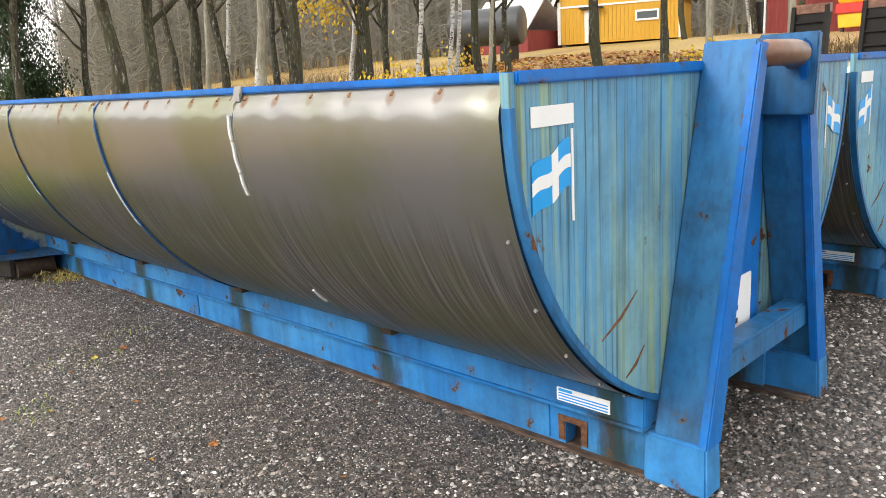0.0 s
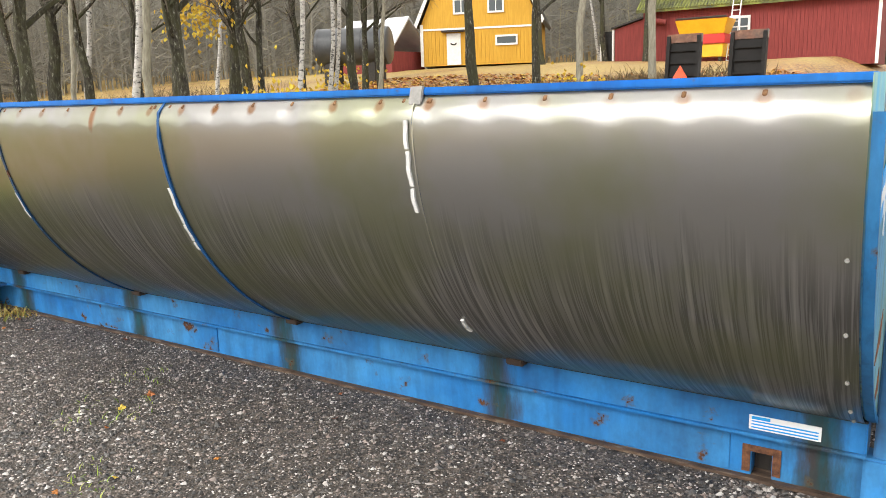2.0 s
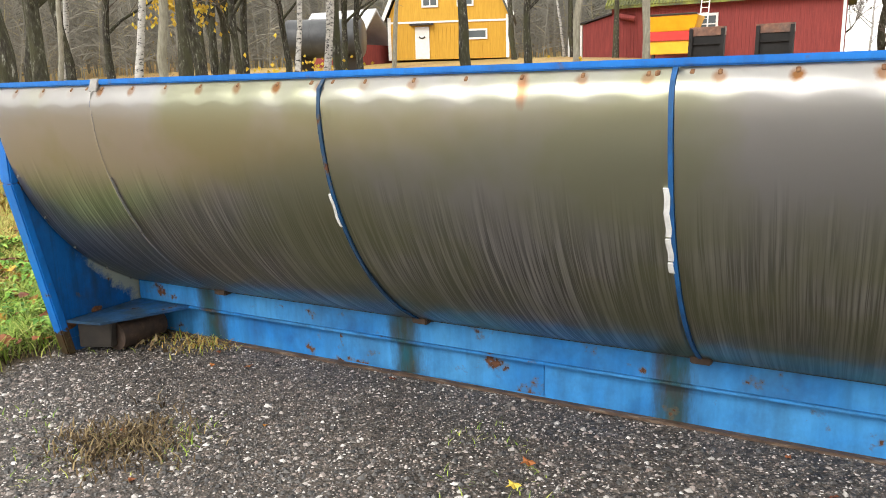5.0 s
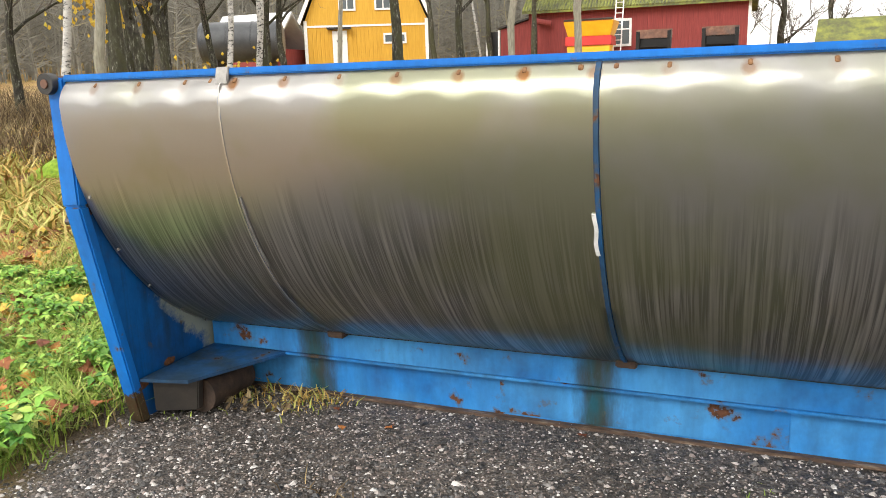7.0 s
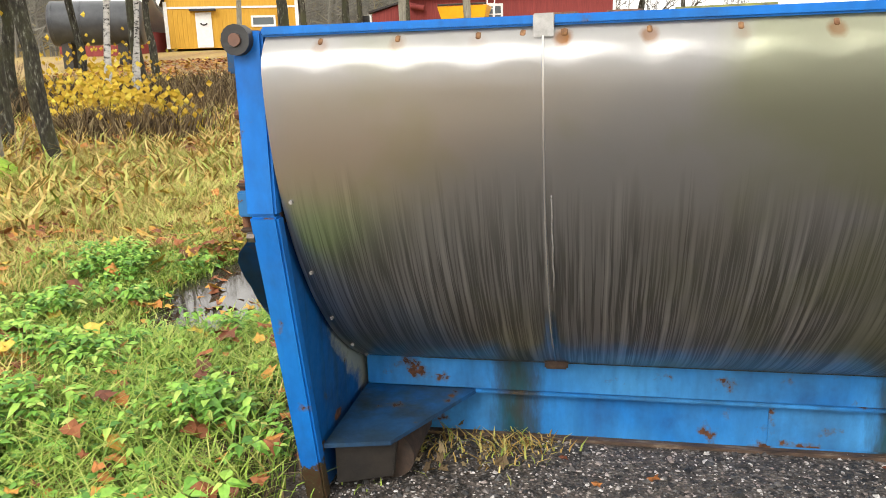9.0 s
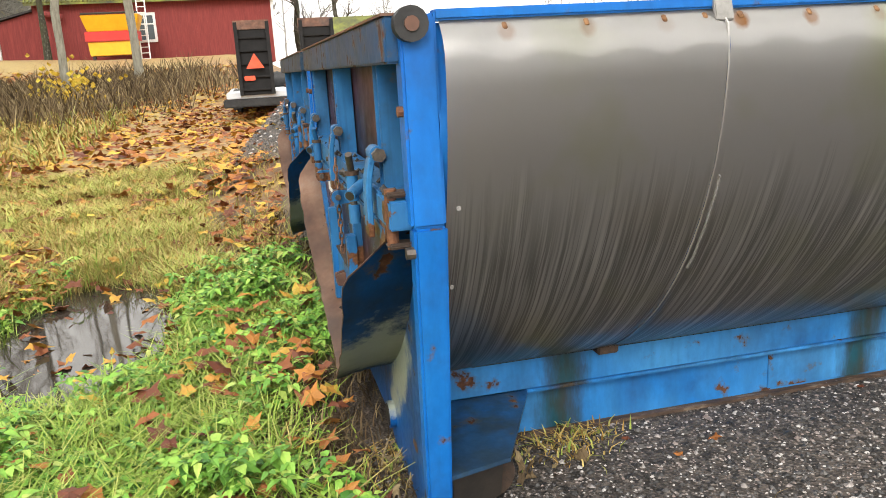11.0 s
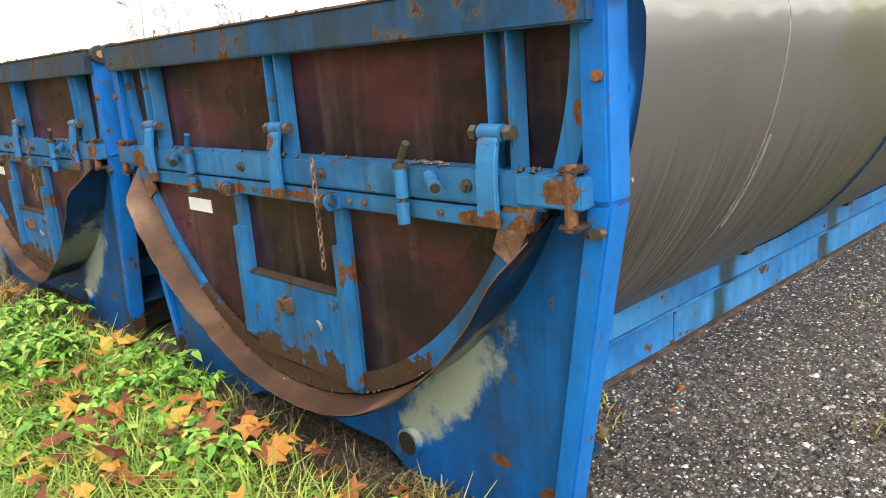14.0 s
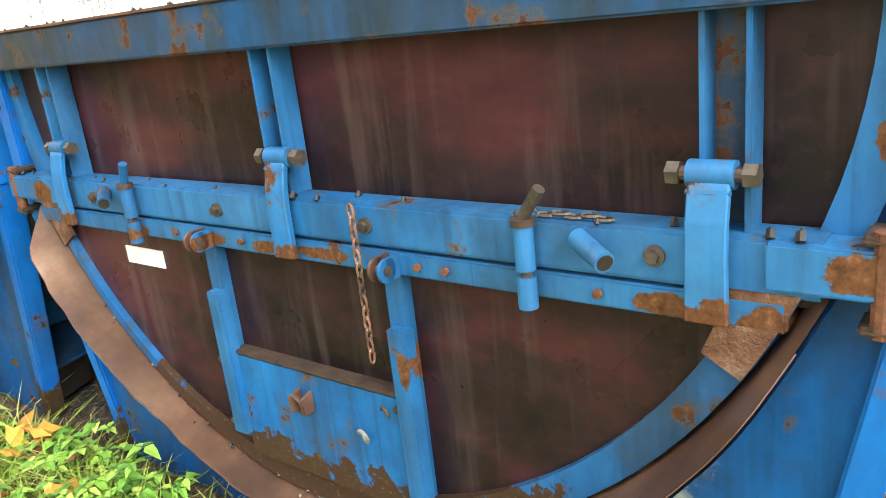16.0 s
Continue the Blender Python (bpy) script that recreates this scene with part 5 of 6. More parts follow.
def trailer():
    g = height(-7.5, 23.5) - 0.2
    t_ = thing("lowloader_trailer", -7.4, 25, g, "low-loader trailer with raised black loading ramps", "trailer")
    part("bed", box(B(), -9.0, -5.2, 22.95, 33.0, g + 0.76, g + 0.92, 0.02), TIN, t_, "pale wet trailer bed")
    part("tail_beam", box(B(), -9.1, -5.1, 22.9, 23.2, g + 0.52, g + 0.75, 0.03), BLACK, t_)
    for x in (-8.12, -6.3):
        r = part("loading_ramp", hexa(B(), ((x - 0.48, 22.85, g + 0.85), (x + 0.48, 22.85, g + 0.85), (x + 0.48, 23.0, g + 0.85), (x - 0.48, 23.0, g + 0.85)), ((x - 0.48, 23.15, g + 2.90), (x + 0.48, 23.15, g + 2.90), (x + 0.48, 23.3, g + 2.90), (x - 0.48, 23.3, g + 2.90))), RAMP, t_, "raised black steel ramp")
        part("ramp_tip", box(B(), x - 0.5, x + 0.5, 23.08, 23.28, g + 2.66, g + 2.91, 0.01), RUST_LIP, r)
        for dx in (-0.44, 0.44):
            part("ramp_side", hexa(B(), ((x + dx - 0.05, 22.72, g + 0.85), (x + dx + 0.05, 22.72, g + 0.85), (x + dx + 0.05, 23.0, g + 0.85), (x + dx - 0.05, 23.0, g + 0.85)), ((x + dx - 0.05, 23.02, g + 2.86), (x + dx + 0.05, 23.02, g + 2.86), (x + dx + 0.05, 23.3, g + 2.86), (x + dx - 0.05, 23.3, g + 2.86))), RAMP, r)
        for k in range(5):
            z = 0.12 + 0.36 * k
            part("cleat", box(B(), x - 0.4, x + 0.4, 22.78 + 0.15 * z, 22.86 + 0.15 * z, g + 0.85 + z, g + 0.90 + z), RAMP, r)
    part("warning_triangle", prism(B(), [(-8.37, 22.74, g + 1.58), (-7.87, 22.74, g + 1.58), (-8.12, 22.74, g + 2.0)], (0, 0.04, 0)), REFLECT, t_, "red reflective triangle")
    part("tail_light", box(B(), -8.45, -8.15, 22.84, 22.9, g + 1.25, g + 1.38, 0.01), REFLECT, t_, "red tail light")
    for y in (26.5, 28.0, 29.5):
        for x in (-8.9, -5.6):
            w = part("wheel", tube(B(), [(x, y, g + 0.45), (x + 0.05, y, g + 0.45), (x + 0.25, y, g + 0.45), (x + 0.3, y, g + 0.45)], [0.42, 0.5, 0.5, 0.42], 20), BLACK, t_, smooth=True)
    part("load_roll", tube(B(), [(-8.2, 30.5, g + 1.20), (-5.6, 30.5, g + 1.20)], 0.28, 14), BLACK, t_, "dark ribbed roll on the bed", smooth=True)
    for k in range(7):
        part("roll_rib", tube(B(), [(-8.0 + 0.36 * k, 30.5, g + 1.20), (-7.9 + 0.36 * k, 30.5, g + 1.20)], 0.31, 14), BLACK, t_, smooth=True)


yellow_house(), red_barn(), mossy_shed(), tank_and_outbuilding(), hopper(), trailer()

# ---------------------------------------------------------------- trees
def grow(seed, hgt, rad, lean=(0, 0), first=0.3, twig=1.0, fine=5):
    """Trunk and limbs, and the twigs of the crown, in site units round the origin."""
    rnd = random.Random(seed)
    trunk, crown = B(), B()
    pts, p = [], Vector((0, 0, -0.3))
    n = 16
    for i in range(n + 1):
        u = i / n
        pts.append(Vector((lean[0] * u + 0.022 * hgt * (math.sin(5 * u + seed) - math.sin(seed)) + rad * rnd.uniform(-0.35, 0.35), lean[1] * u + 0.020 * hgt * math.sin(6.1 * u + 2 * seed) + rad * rnd.uniform(-0.35, 0.35), -0.3 + hgt * u)))
    radii = [rad * (1.25 if i == 0 else 1.0) * (1 - 0.85 * i / n) * rnd.uniform(0.9, 1.1) + 0.012 for i in range(n + 1)]
    tube(trunk, pts, radii, 9)

    def branch(p, d, length, r, level, bm):
        q, row, rr = p.copy(), [p.copy()], [r]
        steps = 4 if level < 2 else 3
        for i in range(steps):
            d = (d + Vector((rnd.uniform(-1, 1), rnd.uniform(-1, 1), rnd.uniform(-0.5, 0.9))) * 0.28).normalized()
            q = q + d * length / steps
            row.append(q.copy()), rr.append(max(0.008, r * (1 - (i + 1) / steps * 0.8)))
        tube(bm, row, rr, 5 if level == 0 else 3, caps=False)
        if level < 3:
            for k in range((fine, 5, 4)[level]):
                u = rnd.uniform(0.25, 1.0)
                i = min(int(u * steps), steps - 1)
                s = row[i].lerp(row[i + 1], u * steps - i)
                dd = (d + Vector((rnd.uniform(-1, 1), rnd.uniform(-1, 1), rnd.uniform(-0.6, 0.8)))).normalized()
                branch(s, dd, length * rnd.uniform(0.38, 0.6), max(0.010, r * 0.42), level + 1, crown)
    for k in range(int(9 * twig)):
        u = first + (1 - first) * (k + rnd.random()) / (9 * twig)
        i = min(int(u * n), n - 1)
        s = pts[i].lerp(pts[i + 1], u * n - i)
        a = rnd.uniform(0, 6.28)
        d = Vector((math.cos(a), math.sin(a), rnd.uniform(0.2, 0.9))).normalized()
        branch(s, d, hgt * rnd.uniform(0.18, 0.32) * (1.15 - 0.6 * u), rad * 0.36 * (1 - 0.6 * u) + 0.015, 0, trunk)
    return trunk, crown


def tree(name, seed, hgt, rad, mat_, label, lean=(0, 0), first=0.3, fine=5):
    t_ = thing(name, 0, 0, -0.13, label, "tree", "bare trees")
    tr, cr = grow(seed, hgt, rad, lean, first, fine=fine)
    for bm in (tr, cr):
        for v_ in bm.verts:
            v_.co.z -= 0.13
    part("trunk", tr, mat_, t_, smooth=True, angle=60)
    part("crown", cr, TWIG, t_)
    return t_


protos = {
    "dark": [tree("bare_tree", 3, 15, 0.24, BARK, "dark-barked bare tree in fallen leaves", (0.5, 0.2), 0.14, 6), tree("bare_tree", 8, 14, 0.24, BARK, "dark-barked bare tree in fallen leaves", (-0.9, 0.4), 0.18, 6)],
    "pale": [tree("pale_tree", 5, 14, 0.15, BARK_PALE, "slim pale-barked tree without leaves", (-0.3, 0.0), 0.45)],
    "birch": [tree("birch", 12, 15, 0.15, BIRCH, "white-barked birch without leaves", (0.3, 0.1), 0.4), tree("birch", 14, 14, 0.15, BIRCH, "white-barked birch without leaves", (-1.6, 0.0), 0.4)],
}
protos["wide"] = [tree("bare_tree", 21, 10, 0.32, BARK, "spreading bare tree against the grey sky", (0.4, 0.2), 0.16, 8)]
protos["fine"] = [tree("birch", 31, 12, 0.13, BIRCH, "fine-twigged bare birch against the grey sky", (0.3, 0.0), 0.14, 8)]
PLACES = (
    ("pale", -17.2, 11.3, 0.95), ("dark", -16.6, 12.0, 0.85), ("birch", -19.9, 12.7, 1.0), ("dark", -16.3, 7.4, 0.95), ("dark", -16.9, 8.2, 0.9), ("pale", -23.3, 13.1, 0.7),
    ("dark", -24.1, 20.0, 1.1), ("dark", -22.2, 19.2, 0.85), ("birch", -21.2, 20.4, 1.0), ("dark", -24.8, 24.9, 0.85), ("birch", -21.5, 22.4, 0.9), ("dark", -24.4, 27.8, 1.2), ("pale", -16.2, 18.9, 0.7),
    ("dark", -18.7, 29.1, 1.35), ("dark", -17.3, 32.0, 1.1), ("pale", -14.8, 30.9, 1.4), ("pale", -12.4, 33.8, 1.6),
    ("dark", -28.5, 9.2, 0.9), ("dark", -26.4, 14.3, 1.2), ("dark", -25.5, 15.3, 0.9), ("birch", -28.0, 16.5, 1.0), ("dark", -30.0, 12.0, 0.8), ("dark", -31.0, 21.0, 1.0), ("dark", -29.0, 25.0, 1.1), ("birch", -33.0, 27.0, 1.0),
    ("wide", -3.4, 70.0, 1.5), ("fine", 4.8, 76.0, 1.1), ("fine", 18.5, 64.6, 0.9), ("fine", 20.8, 63.5, 0.85), ("fine", 24.7, 61.5, 0.85), ("wide", 0.5, 74.0, 1.3), ("fine", -4.5, 76.0, 1.1), ("fine", 28.0, 66.0, 0.9), ("wide", -7.0, 80.0, 1.3),
    ("dark", -18.7, 13.3, 1.1), ("dark", -34.0, 8.0, 1.0), ("birch", -38.0, 14.0, 1.0), ("dark", -42.0, 22.0, 1.2), ("dark", -36.0, 31.0, 1.2), ("dark", -40.0, 36.0, 1.2), ("dark", -27.0, 33.0, 1.0),
    ("dark", -26.6, 51.9, 1.2), ("dark", -27.6, 32.4, 1.0), ("dark", -25.5, 23.1, 0.9), ("birch", -22.4, 24.0, 0.9),
    ("dark", -25.0, 60.0, 1.3), ("dark", -21.0, 58.0, 1.3), ("birch", -28.0, 66.0, 1.2), ("dark", -42.0, 60.0, 1.4), ("dark", -18.0, 62.0, 1.4),
)
used = set()
rt = random.Random(5)
for i, (kind, x, y, s) in enumerate(PLACES):
    k = i % len(protos[kind])
    m = pose(*V(x, y, height(x, y) - 0.13), 0, 0, rt.uniform(-50, 50)) @ Matrix.Diagonal((0.72 * s, 0.72 * s, s, 1))
    ob = protos[kind][k]
    if (kind, k) in used:
        ob = copy_thing(ob, m)
    used.add((kind, k))
    ob.matrix_basis = m


# ---------------------------------------------------------------- stuff: far woods, grass, stones, leaves
def scatter_mesh(name, quads_or_tris, mat_, label, category):
    vs, fs = quads_or_tris
    me = bpy.data.meshes.new(name)
    me.from_pydata(vs, [], fs)
    me.materials.append(mat_)
    return tagged(new(name, me), label, category, kind="stuff")


def far_woods():
    rnd = random.Random(11)
    vs, fs = [], []
    for k in range(5600):
        # about a fifth stand unseen behind the camera, added for the steel to reflect
        behind = rnd.random() < 0.22
        a = rnd.uniform(1.5, 4.4) if behind else rnd.uniform(-1.24, -0.13)
        d = rnd.uniform(95, 130) if behind else rnd.uniform(70, 125)
        x, y = -5 + d * math.sin(a), 5 + d * math.cos(a)
        g = height(x, y) - 0.13
        h = rnd.uniform(7, 14)
        w = rnd.uniform(0.02, 0.07)
        sx, sy = math.cos(a), -math.sin(a)
        i = len(vs)
        l = rnd.uniform(-1.5, 1.5)
        vs += [V(x - sx * w, y - sy * w, g - 0.5), V(x + sx * w, y + sy * w, g - 0.5), V(x + sx * (l + 0.03), y + sy * (l + 0.03), g + h), V(x + sx * (l - 0.03), y + sy * (l - 0.03), g + h)]
        fs.append((i, i + 1, i + 2, i + 3))
        for q in range(30):
            u = rnd.uniform(0.05, 1.0)
            bx, bz, ln, an = l * u, h * u, rnd.uniform(0.8, 3.2) * (1.2 - u * 0.6), rnd.uniform(0.1, 1.4)
            sg = rnd.choice((-1, 1))
            i = len(vs)
            e = bx + sg * ln * math.cos(an)
            dy = rnd.uniform(-1.5, 1.5)
            vs += [V(x + sx * bx, y + sy * bx, g + bz), V(x + sx * bx, y + sy * bx, g + bz + 0.09), V(x + sx * e - sy * dy, y + sy * e + sx * dy, g + bz + ln * math.sin(an))]
            fs.append((i, i + 1, i + 2))
    return scatter_mesh("far_woods", (vs, fs), WOODS, "grey-brown leafless woods, paled for haze, on the far slope and unseen behind", "woods")


def brush(name, n, spots, size, mat_, label, seed):
    """Low tangled scrub: many thin bent stems."""
    rnd = random.Random(seed)
    vs, fs = [], []
    for _ in range(n):
        cx, cy, r, h = rnd.choice(spots)
        x, y = cx + rnd.gauss(0, r * 0.5), cy + rnd.gauss(0, r * 0.5)
        z = height(x, y) - 0.15
        for q in range(4):
            a, l = rnd.uniform(0, 6.28), h * rnd.uniform(0.4, 1.2)
            ox, oy, w = math.cos(a) * l * 0.6, math.sin(a) * l * 0.6, size
            i = len(vs)
            vs += [V(x - w, y, z), V(x + w, y, z), V(x + 0.5 * ox + w, y + 0.5 * oy, z + 0.7 * l), V(x + 0.5 * ox - w, y + 0.5 * oy, z + 0.7 * l), V(x + ox, y + oy, z + l * rnd.uniform(0.6, 1.1))]
            fs += [(i, i + 1, i + 2, i + 3), (i + 3, i + 2, i + 4)]
    return scatter_mesh(name, (vs, fs), mat_, label, "scrub")


def foliage(name, n, spots, size, mat_, label, seed):
    """Loose clouds of small leaves still hanging."""
    rnd = random.Random(seed)
    vs, fs = [], []
    for _ in range(n):
        cx, cy, cz, r = rnd.choice(spots)
        x, y, z = cx + rnd.gauss(0, r * 0.5), cy + rnd.gauss(0, r * 0.5), cz + height(cx, cy) - 0.13 + rnd.gauss(0, r * 0.4)
        i = len(vs)
        for q in range(4):
            a = 1.5708 * q + rnd.uniform(-0.3, 0.3)
            vs.append(V(x + size * math.cos(a), y + size * 0.5 * rnd.uniform(-1, 1), z + size * math.sin(a)))
        fs.append((i, i + 1, i + 2, i + 3))
    return scatter_mesh(name, (vs, fs), mat_, label, "foliage")


brush("brown_scrub", 9000, [(-30 + 2.2 * k, 17 + 1.9 * k + (k % 3), 4.0, 1.0) for k in range(9)] + [(-27, 10, 4, 0.9), (-34, 12, 5, 1.1), (-22, 12, 3, 0.8), (-17.6, 16.4, 1.2, 0.8), (-18.4, 16.0, 1.0, 0.7), (-40, 18, 6, 1.3), (-38, 27, 6, 1.3)], 0.012, DEAD, "brown tangled undergrowth between the trees", 21)
foliage("yellow_foliage", 2600, [(-19.5, 17.5, 0.6, 1.2), (-20.5, 19.5, 0.7, 1.4), (-22.5, 21.0, 0.5, 1.3), (-17.5, 16.5, 0.4, 1.0), (-24.5, 19.0, 4.2, 1.3), (-23.8, 19.5, 5.5, 1.2), (-26.0, 28.0, 0.8, 1.6), (-14.5, 30.0, 0.4, 1.3), (-28.0, 7.6, 0.4, 0.8)], 0.085, YELLOW_LEAVES, "yellow maple leaves still on low branches", 22)
foliage("green_foliage", 15000, [(-31.0, 9.8, 3.2, 1.2), (-31.3, 10.0, 4.6, 1.0), (-32.5, 10.8, 1.8, 1.2), (-30.6, 9.9, 1.6, 1.1)], 0.06, WEEDS_DARK, "dark green evergreen sprays", 23)

far_woods()


def stones(name, n, seed, lo, size, power, area, keep, label):
    rnd = np.random.RandomState(seed)
    base = np.array([(1, 0, 0), (0.3, 0.95, 0), (-0.8, 0.6, 0), (-0.8, -0.6, 0), (0.3, -0.95, 0), (0.25, 0.2, 0.7), (-0.3, -0.15, 0.62)])
    tri = np.array([(0, 1, 5), (1, 2, 5), (2, 6, 5), (2, 3, 6), (3, 4, 6), (4, 5, 6), (4, 0, 5)])
    vs, fs = [], []
    for _ in range(n):
        x, y = rnd.uniform(*area[:2]), rnd.uniform(*area[2:])
        edge = 0.35 + 0.3 * rnd.random_sample()
        if (x < -7.4 or y > 6.0) and zone(x, y)[0] < edge or rnd.random_sample() > keep(x, y):
            continue
        s = lo + size * rnd.random_sample() ** power
        a = rnd.uniform(0, 6.28)
        p = base * (s * rnd.uniform(0.7, 1.3), s * rnd.uniform(0.6, 1.1), s * rnd.uniform(0.6, 1.1)) * (1 + 0.25 * rnd.uniform(-1, 1, (7, 1)))
        ca, sa = math.cos(a), math.sin(a)
        q = np.column_stack((p[:, 0] * ca - p[:, 1] * sa + x, p[:, 0] * sa + p[:, 1] * ca + y, p[:, 2] + height(x, y) - 0.13 + 0.1 * s))
        q = q * K + (0, 0, K * Z0)
        fs.extend(map(tuple, tri + len(vs)))
        vs.extend(map(tuple, q))
    return scatter_mesh(name, (vs, fs), STONES, label, "gravel")


def by_lane(x, y):
    """Loose stone lies thick along the driven lane and thins out towards the containers."""
    return (0.35 + 0.65 * smooth(2.3, 1.0, y)) * (0.55 + 0.45 * smooth(-0.3, 0.3, noise.noise((x * 0.9, y * 1.6, 6))))


stones("gravel", 105000, 3, 0.0034, 0.0050, 1.6, (-8.6, 0.6, -0.6, 2.75), lambda x, y: 1.0, "fine wet grey gravel")
stones("gravel", 48000, 5, 0.0065, 0.0115, 2.3, (-8.7, 0.6, -0.6, 2.6), by_lane, "coarser loose pale gravel stones")
stones("gravel", 46000, 7, 0.006, 0.012, 2.0, (-2.0, 1.6, 2.2, 8.0), lambda x, y: 0.9, "wet grey gravel before the containers")
stones("gravel", 9000, 9, 0.010, 0.03, 2.5, (-9.0, -5.0, 8.8, 15.5), lambda x, y: 0.9, "dark rubble on the spoil heap")


def blades(name, n, area, keep, length, width, mat_, label, seed, clump=6):
    rnd = random.Random(seed)
    vs, fs = [], []
    while n > 0:
        x, y = rnd.uniform(*area[:2]), rnd.uniform(*area[2:])
        if rnd.random() > keep(x, y):
            n -= 1
            continue
        for k in range(clump):
            bx, by = x + rnd.gauss(0, 0.07), y + rnd.gauss(0, 0.07)
            z = height(bx, by) - 0.14
            a, l = rnd.uniform(0, 6.28), length * rnd.uniform(0.5, 1.4)
            w = width * rnd.uniform(0.6, 1.3)
            bend = rnd.uniform(0.3, 1.1) * l
            ca, sa = math.cos(a), math.sin(a)
            i = len(vs)
            for u, f in ((0, 1), (0.5, 0.9), (1.0, 0.15)):
                ox = bend * u * u
                zz = z + l * (u - 0.35 * u * u)
                vs.append(V(bx + ca * ox - sa * w * f, by + sa * ox + ca * w * f, zz))
                vs.append(V(bx + ca * ox + sa * w * f, by + sa * ox - ca * w * f, zz))
            fs += [(i, i + 1, i + 3, i + 2), (i + 2, i + 3, i + 5, i + 4)]
            n -= 1
    return scatter_mesh(name, (vs, fs), mat_, label, "grass")


def off_gravel(x, y):
    return 1.0 if zone(x, y)[0] < 0.3 else 0.0


def dry_keep(x, y):
    pud = math.exp(-(((x + 9.62) / 0.62) ** 2 + ((y - 5.05) / 1.35) ** 2))
    return off_gravel(x, y) * (0.15 if x > -9.2 and y > 8 else 1.0) * (0.0 if pud > 0.45 else 1.0) * (0.06 if (y < 5.6 and x > -10.7) else 1.0) * (0.6 + 0.4 * zone(x, y)[2])


blades("dry_grass", 105000, (-17, -8.2, 1.5, 13.5), dry_keep, 0.21, 0.0036, DRY_GRASS, "pale dry autumn grass", 1, 16)
blades("far_dry_grass", 26000, (-34, -12, 5, 32), lambda x, y: 0.9, 0.5, 0.02, DRY_GRASS, "tall pale dry grass among the trees", 2, 8)


def weed_keep(x, y):
    d = noise.noise((x * 0.9, y * 0.9, 7))
    pud = math.exp(-(((x + 9.62) / 0.62) ** 2 + ((y - 5.05) / 1.35) ** 2))
    return (1 - smooth(0.3, 0.5, pud)) * off_gravel(x, y) * smooth(-0.25, 0.15, d + 0.25 * smooth(4.8, 3.6, y) + 0.1) * smooth(-11.8, -10.6, x) * smooth(6.6, 5.2, y) * (1 - smooth(-8.6, -8.25, x) * smooth(3.6, 3.0, abs(y - 3.0) + 2.5))


blades("green_grass", 34000, (-12, -8.15, 1.0, 7.0), weed_keep, 0.19, 0.0042, GREEN_GRASS, "fresh green grass at the container's foot", 4, 7)


def leaf_scatter(name, n, area, keep, size, mat_, label, category, seed, lift=(0.0, 0.02), tilt=0.5, lobes=5, depth=0.45):
    rnd = random.Random(seed)
    vs, fs = [], []
    m = 2 * lobes
    for _ in range(n):
        x, y = rnd.uniform(*area[:2]), rnd.uniform(*area[2:])
        if rnd.random() > keep(x, y):
            continue
        z = height(x, y) - 0.13 + rnd.uniform(*lift)
        s = size * rnd.uniform(0.55, 1.35)
        a, tx, ty = rnd.uniform(0, 6.28), rnd.gauss(0, tilt), rnd.gauss(0, tilt)
        i = len(vs)
        vs.append(V(x, y, z + 0.12 * s))
        for k in range(m):
            b_ = a + 6.28318 * k / m
            r = s * (1.0 if k % 2 == 0 else 1 - depth) * (1.0 if k else 0.6)
            px, py = r * math.cos(b_), r * math.sin(b_)
            vs.append(V(x + px, y + py, z + max(-0.03, px * tx + py * ty) + 0.15 * s * math.sin(3 * b_)))
        fs += [(i, i + 1 + k, i + 1 + (k + 1) % m) for k in range(m)]
    return scatter_mesh(name, (vs, fs), mat_, label, category)


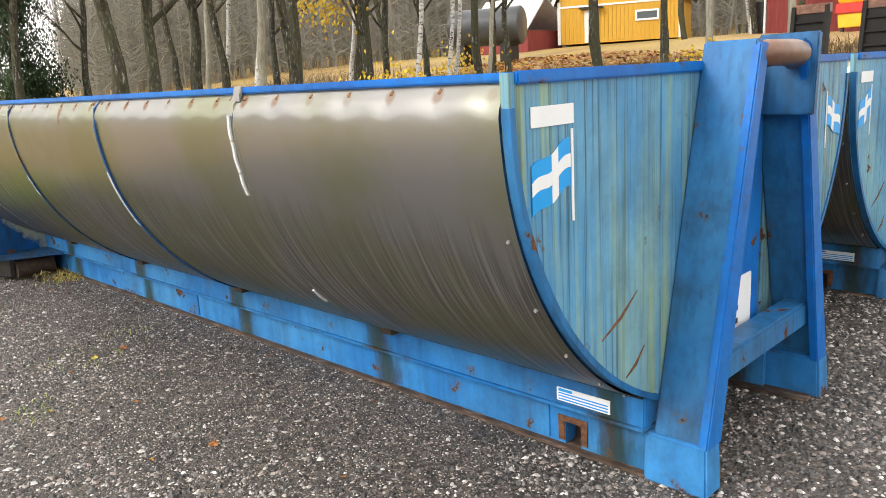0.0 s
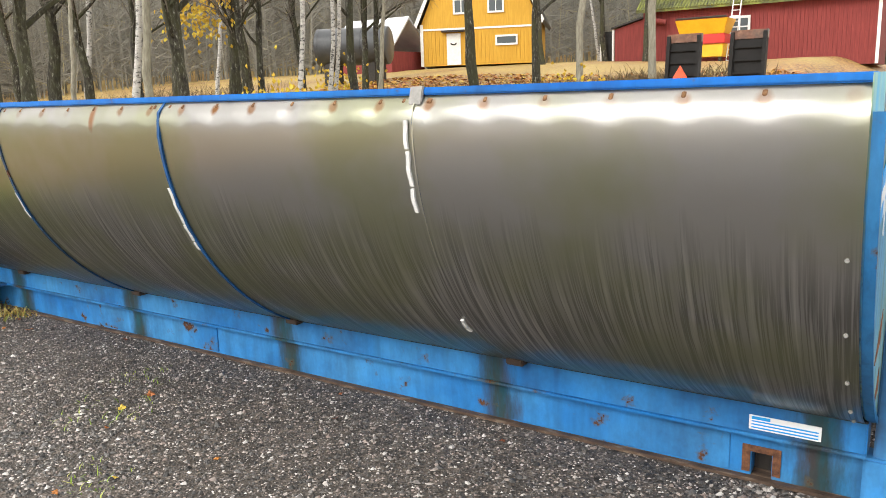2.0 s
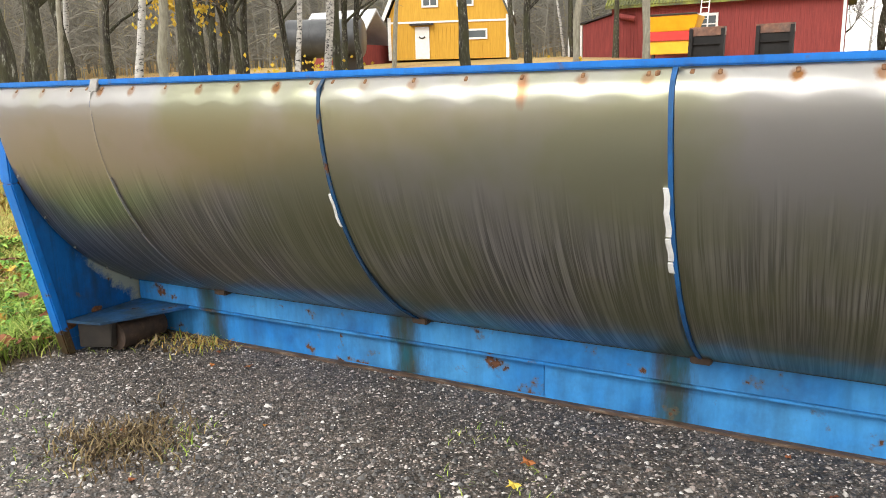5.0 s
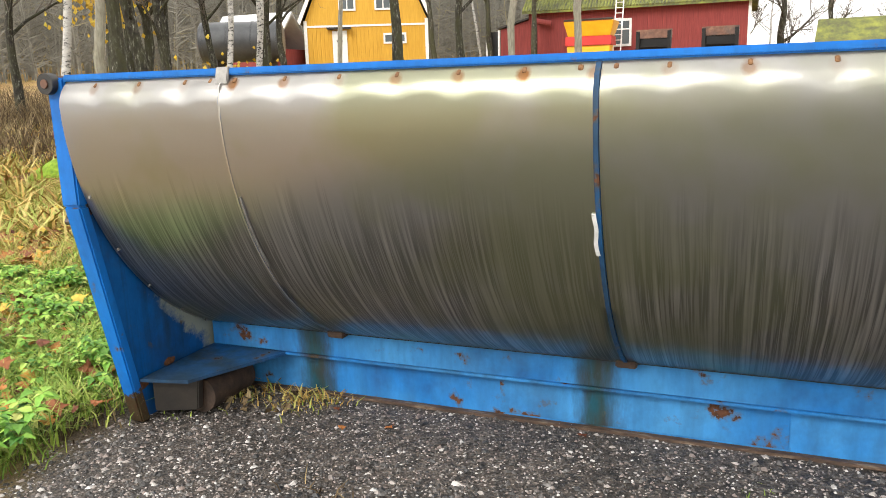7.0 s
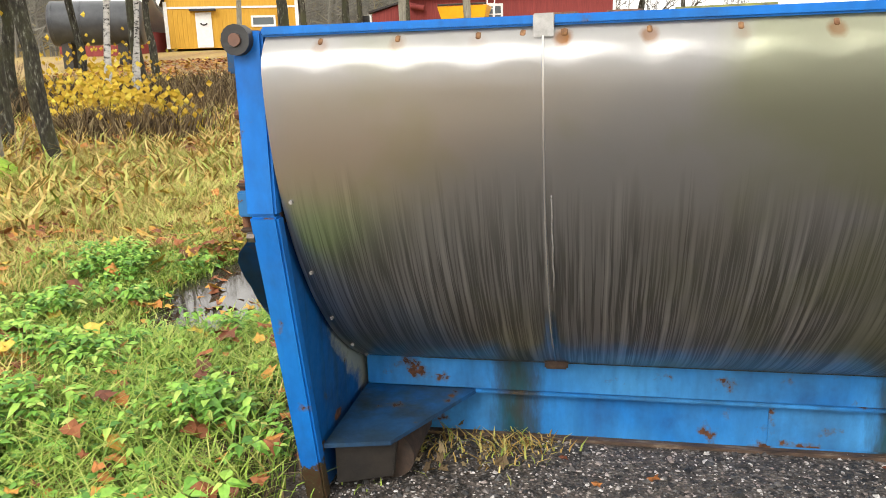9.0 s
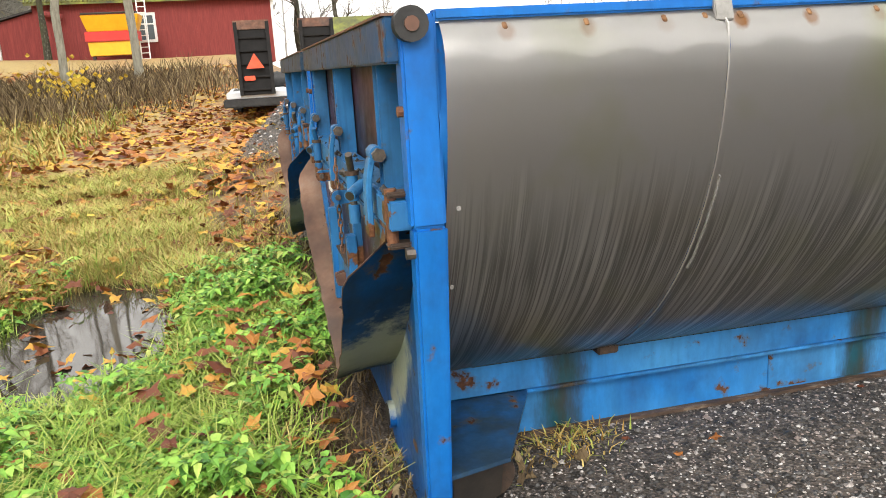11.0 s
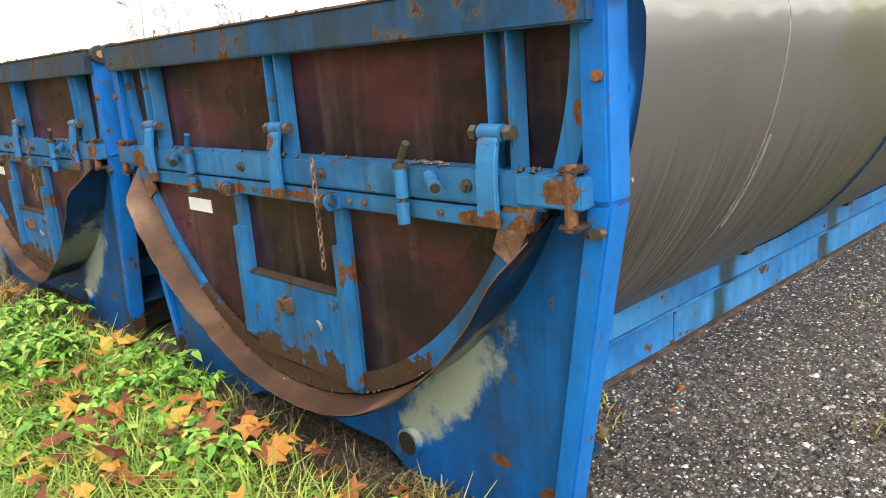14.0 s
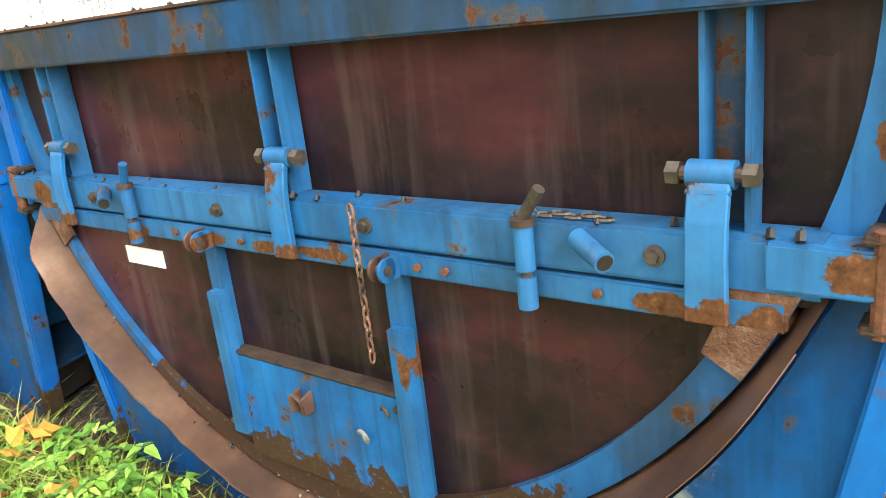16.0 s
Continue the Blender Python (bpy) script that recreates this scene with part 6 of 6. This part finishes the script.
def weed_plants(name, n, area, keep, mat_, label, seed):
    """Leafy stems in clumps: each stem carries a whorl of folded, pointed leaves."""
    rnd = random.Random(seed)
    vs, fs = [], []
    for _ in range(n):
        x, y = rnd.uniform(*area[:2]), rnd.uniform(*area[2:])
        if rnd.random() > keep(x, y):
            continue
        tall = 0.06 + 0.14 * smooth(-0.1, 0.45, noise.noise((x * 1.5, y * 1.5, 33))) + 0.05 * rnd.random()
        size = rnd.uniform(0.024, 0.047)
        for k in range(rnd.randint(3, 5)):
            a, l = rnd.uniform(0, 6.283), tall * rnd.uniform(0.55, 1.2)
            bx, by = x + rnd.gauss(0, 0.035), y + rnd.gauss(0, 0.035)
            z = height(bx, by) - 0.14
            tx, ty, tz = bx + 0.45 * l * math.cos(a), by + 0.45 * l * math.sin(a), z + l
            i = len(vs)
            vs += [V(bx - 0.0015, by, z), V(bx + 0.0015, by, z), V(tx, ty, tz)]
            fs.append((i, i + 1, i + 2))
            for q in range(rnd.randint(3, 5)):
                b_ = a + 6.283 * q / 4 + rnd.uniform(-0.5, 0.5)
                ca, sa, s_ = math.cos(b_), math.sin(b_), size * rnd.uniform(0.7, 1.3)
                up, fold, roll = rnd.uniform(-0.35, 0.45), rnd.uniform(0.1, 0.35), rnd.uniform(-0.35, 0.35)
                i = len(vs)
                for u, w in ((0.1, 0.0), (0.45, 0.40), (0.45, 0.0), (0.45, -0.40), (0.9, 0.30), (0.9, 0.0), (0.9, -0.30), (1.5, 0.0)):
                    sag = -0.25 * u * u * s_
                    vs.append(V(tx + s_ * (u * ca - w * sa), ty + s_ * (u * sa + w * ca), tz + s_ * (u * up + abs(w) * fold + w * roll) + sag))
                fs += [(i, i + 2, i + 1), (i, i + 3, i + 2), (i + 1, i + 2, i + 5, i + 4), (i + 2, i + 3, i + 6, i + 5), (i + 4, i + 5, i + 7), (i + 5, i + 6, i + 7)]
    return scatter_mesh(name, (vs, fs), mat_, label, "weeds")


weed_plants("green_weeds", 8600, (-12, -8.15, 1.0, 7.0), lambda x, y: weed_keep(x, y) * (0.05 + 0.95 * smooth(-0.12, 0.25, noise.noise((x * 2.1, y * 2.1, 19)))), WEEDS, "bright green ground-elder and nettle leaves", 6)
blades("meadow_tussocks", 46000, (-16, -8.9, 1.8, 13.0), lambda x, y: dry_keep(x, y) * smooth(-0.05, 0.2, noise.noise((x * 1.8, y * 1.8, 41))), 0.30, 0.0040, TUSSOCK, "drooping tussocks of yellow-green autumn grass", 42, 34)
leaf_scatter("fallen_leaves", 8000, (-15, -8.2, 1.0, 13), lambda x, y: off_gravel(x, y) * (0.12 + 0.88 * smooth(0.0, 0.3, noise.noise((x * 0.9, y * 0.9, 27)))), 0.06, LEAVES, "fallen orange and brown maple leaves", "leaves", 7, (0.05, 0.16), 0.35)
blades("dead_straw", 4200, (-9.4, -8.02, 1.7, 8.0), lambda x, y: smooth(-9.0, -8.5, x) * (0.5 + 0.5 * smooth(-0.1, 0.2, noise.noise((x * 2, y * 2, 15)))), 0.13, 0.004, DEAD, "flattened dead straw under the tailgate", 25, 8)
leaf_scatter("verge_leaves", 900, (-10.5, -8.1, 1.5, 7.0), lambda x, y: 0.35, 0.05, LEAVES, "large orange maple leaves on the verge", "leaves", 26, (0.05, 0.12), 0.35, 5, 0.5)
leaf_scatter("strewn_leaves", 420, (-8.3, 0.5, -0.5, 2.5), lambda x, y: 0.14, 0.028, LEAVES, "a few brown leaves strewn on the gravel", "leaves", 17, (0.005, 0.015), 0.2)
leaf_scatter("heap_leaves", 700, (-9.6, -5.5, 8.8, 15.5), lambda x, y: 0.7, 0.06, LEAVES, "orange leaves on the spoil heap", "leaves", 18, (0.0, 0.02), 0.3)
blades("straw_clump", 1500, (-7.02, -6.22, 0.90, 1.70), lambda x, y: math.exp(-(((x - (-6.62)) / 0.22) ** 2 + ((y - (1.30)) / 0.16) ** 2)), 0.07, 0.004, DEAD, "clump of uprooted dry grass on the gravel", 31, 12)
blades("gravel_tufts", 900, (-8.0, 0.0, 0.2, 2.5), lambda x, y: 1.0 if noise.noise((x * 1.1, y * 1.1, 13)) > 0.38 else 0.0, 0.05, 0.003, GREEN_GRASS, "tiny grass tufts in the gravel", 19, 12)
blades("base_tufts", 700, (-8.2, -7.2, 2.35, 2.62), lambda x, y: 1.0, 0.07, 0.004, DRY_GRASS, "withered weeds along the base rail", 20, 8)
leaf_scatter("base_litter", 90, (-8.2, -7.3, 2.2, 2.62), lambda x, y: 0.8, 0.02, DEAD, "withered leaves caught under the roller", "leaves", 24, (0.0, 0.06), 0.6)
leaf_scatter("far_leaf_litter", 16000, (-34, -5, 9, 42), lambda x, y: 0.9 if zone(x, y)[0] < 0.3 else 0.1, 0.13, LEAVES, "carpet of fallen leaves under the trees", "leaves", 8, (0.0, 0.12), 0.3)



def moss_mound(x, y, r, h):
    """A low hump overgrown with moss."""
    bm = B()
    rows = []
    for i in range(7):
        u = i / 6
        row = []
        for k in range(22):
            a = 6.28318 * k / 22
            q = r * u * (1 + 0.22 * noise.noise((math.cos(a) * 1.3, math.sin(a) * 1.3, x)))
            px, py = x + 1.5 * q * math.cos(a), y + q * math.sin(a)
            row.append(bm.verts.new((px, py, height(px, py) - 0.16 + h * (1 - u * u) * (1 + 0.3 * noise.noise((px * 3, py * 3, 1))))))
        rows.append(row)
    for p, q in zip(rows, rows[1:]):
        for k in range(22):
            bm.faces.new((p[k], p[(k + 1) % 22], q[(k + 1) % 22], q[k]))
    bmesh.ops.remove_doubles(bm, verts=bm.verts, dist=0.001)
    solid("moss_mound", bm, MOSS, "low hump covered in bright green moss", "mound", "moss mounds", smooth=True, origin=(x, y, height(x, y) - 0.13))


moss_mound(-16.85, 9.76, 0.55, 0.42)
moss_mound(-16.09, 9.80, 0.5, 0.36)


def puddle():
    bm = B()
    n = 40
    pts = []
    for k in range(n):
        a = 6.28318 * k / n
        r = 1 + 0.25 * noise.noise((math.cos(a) * 1.5, math.sin(a) * 1.5, 2))
        pts.append((-9.62 + 0.62 * r * math.cos(a), 5.05 + 1.35 * r * math.sin(a), -0.235))
    prism(bm, pts, (0, 0, 0.02))
    solid("puddle", bm, WATER, "still rain puddle in the grass", "puddle", kind="structure")


puddle()
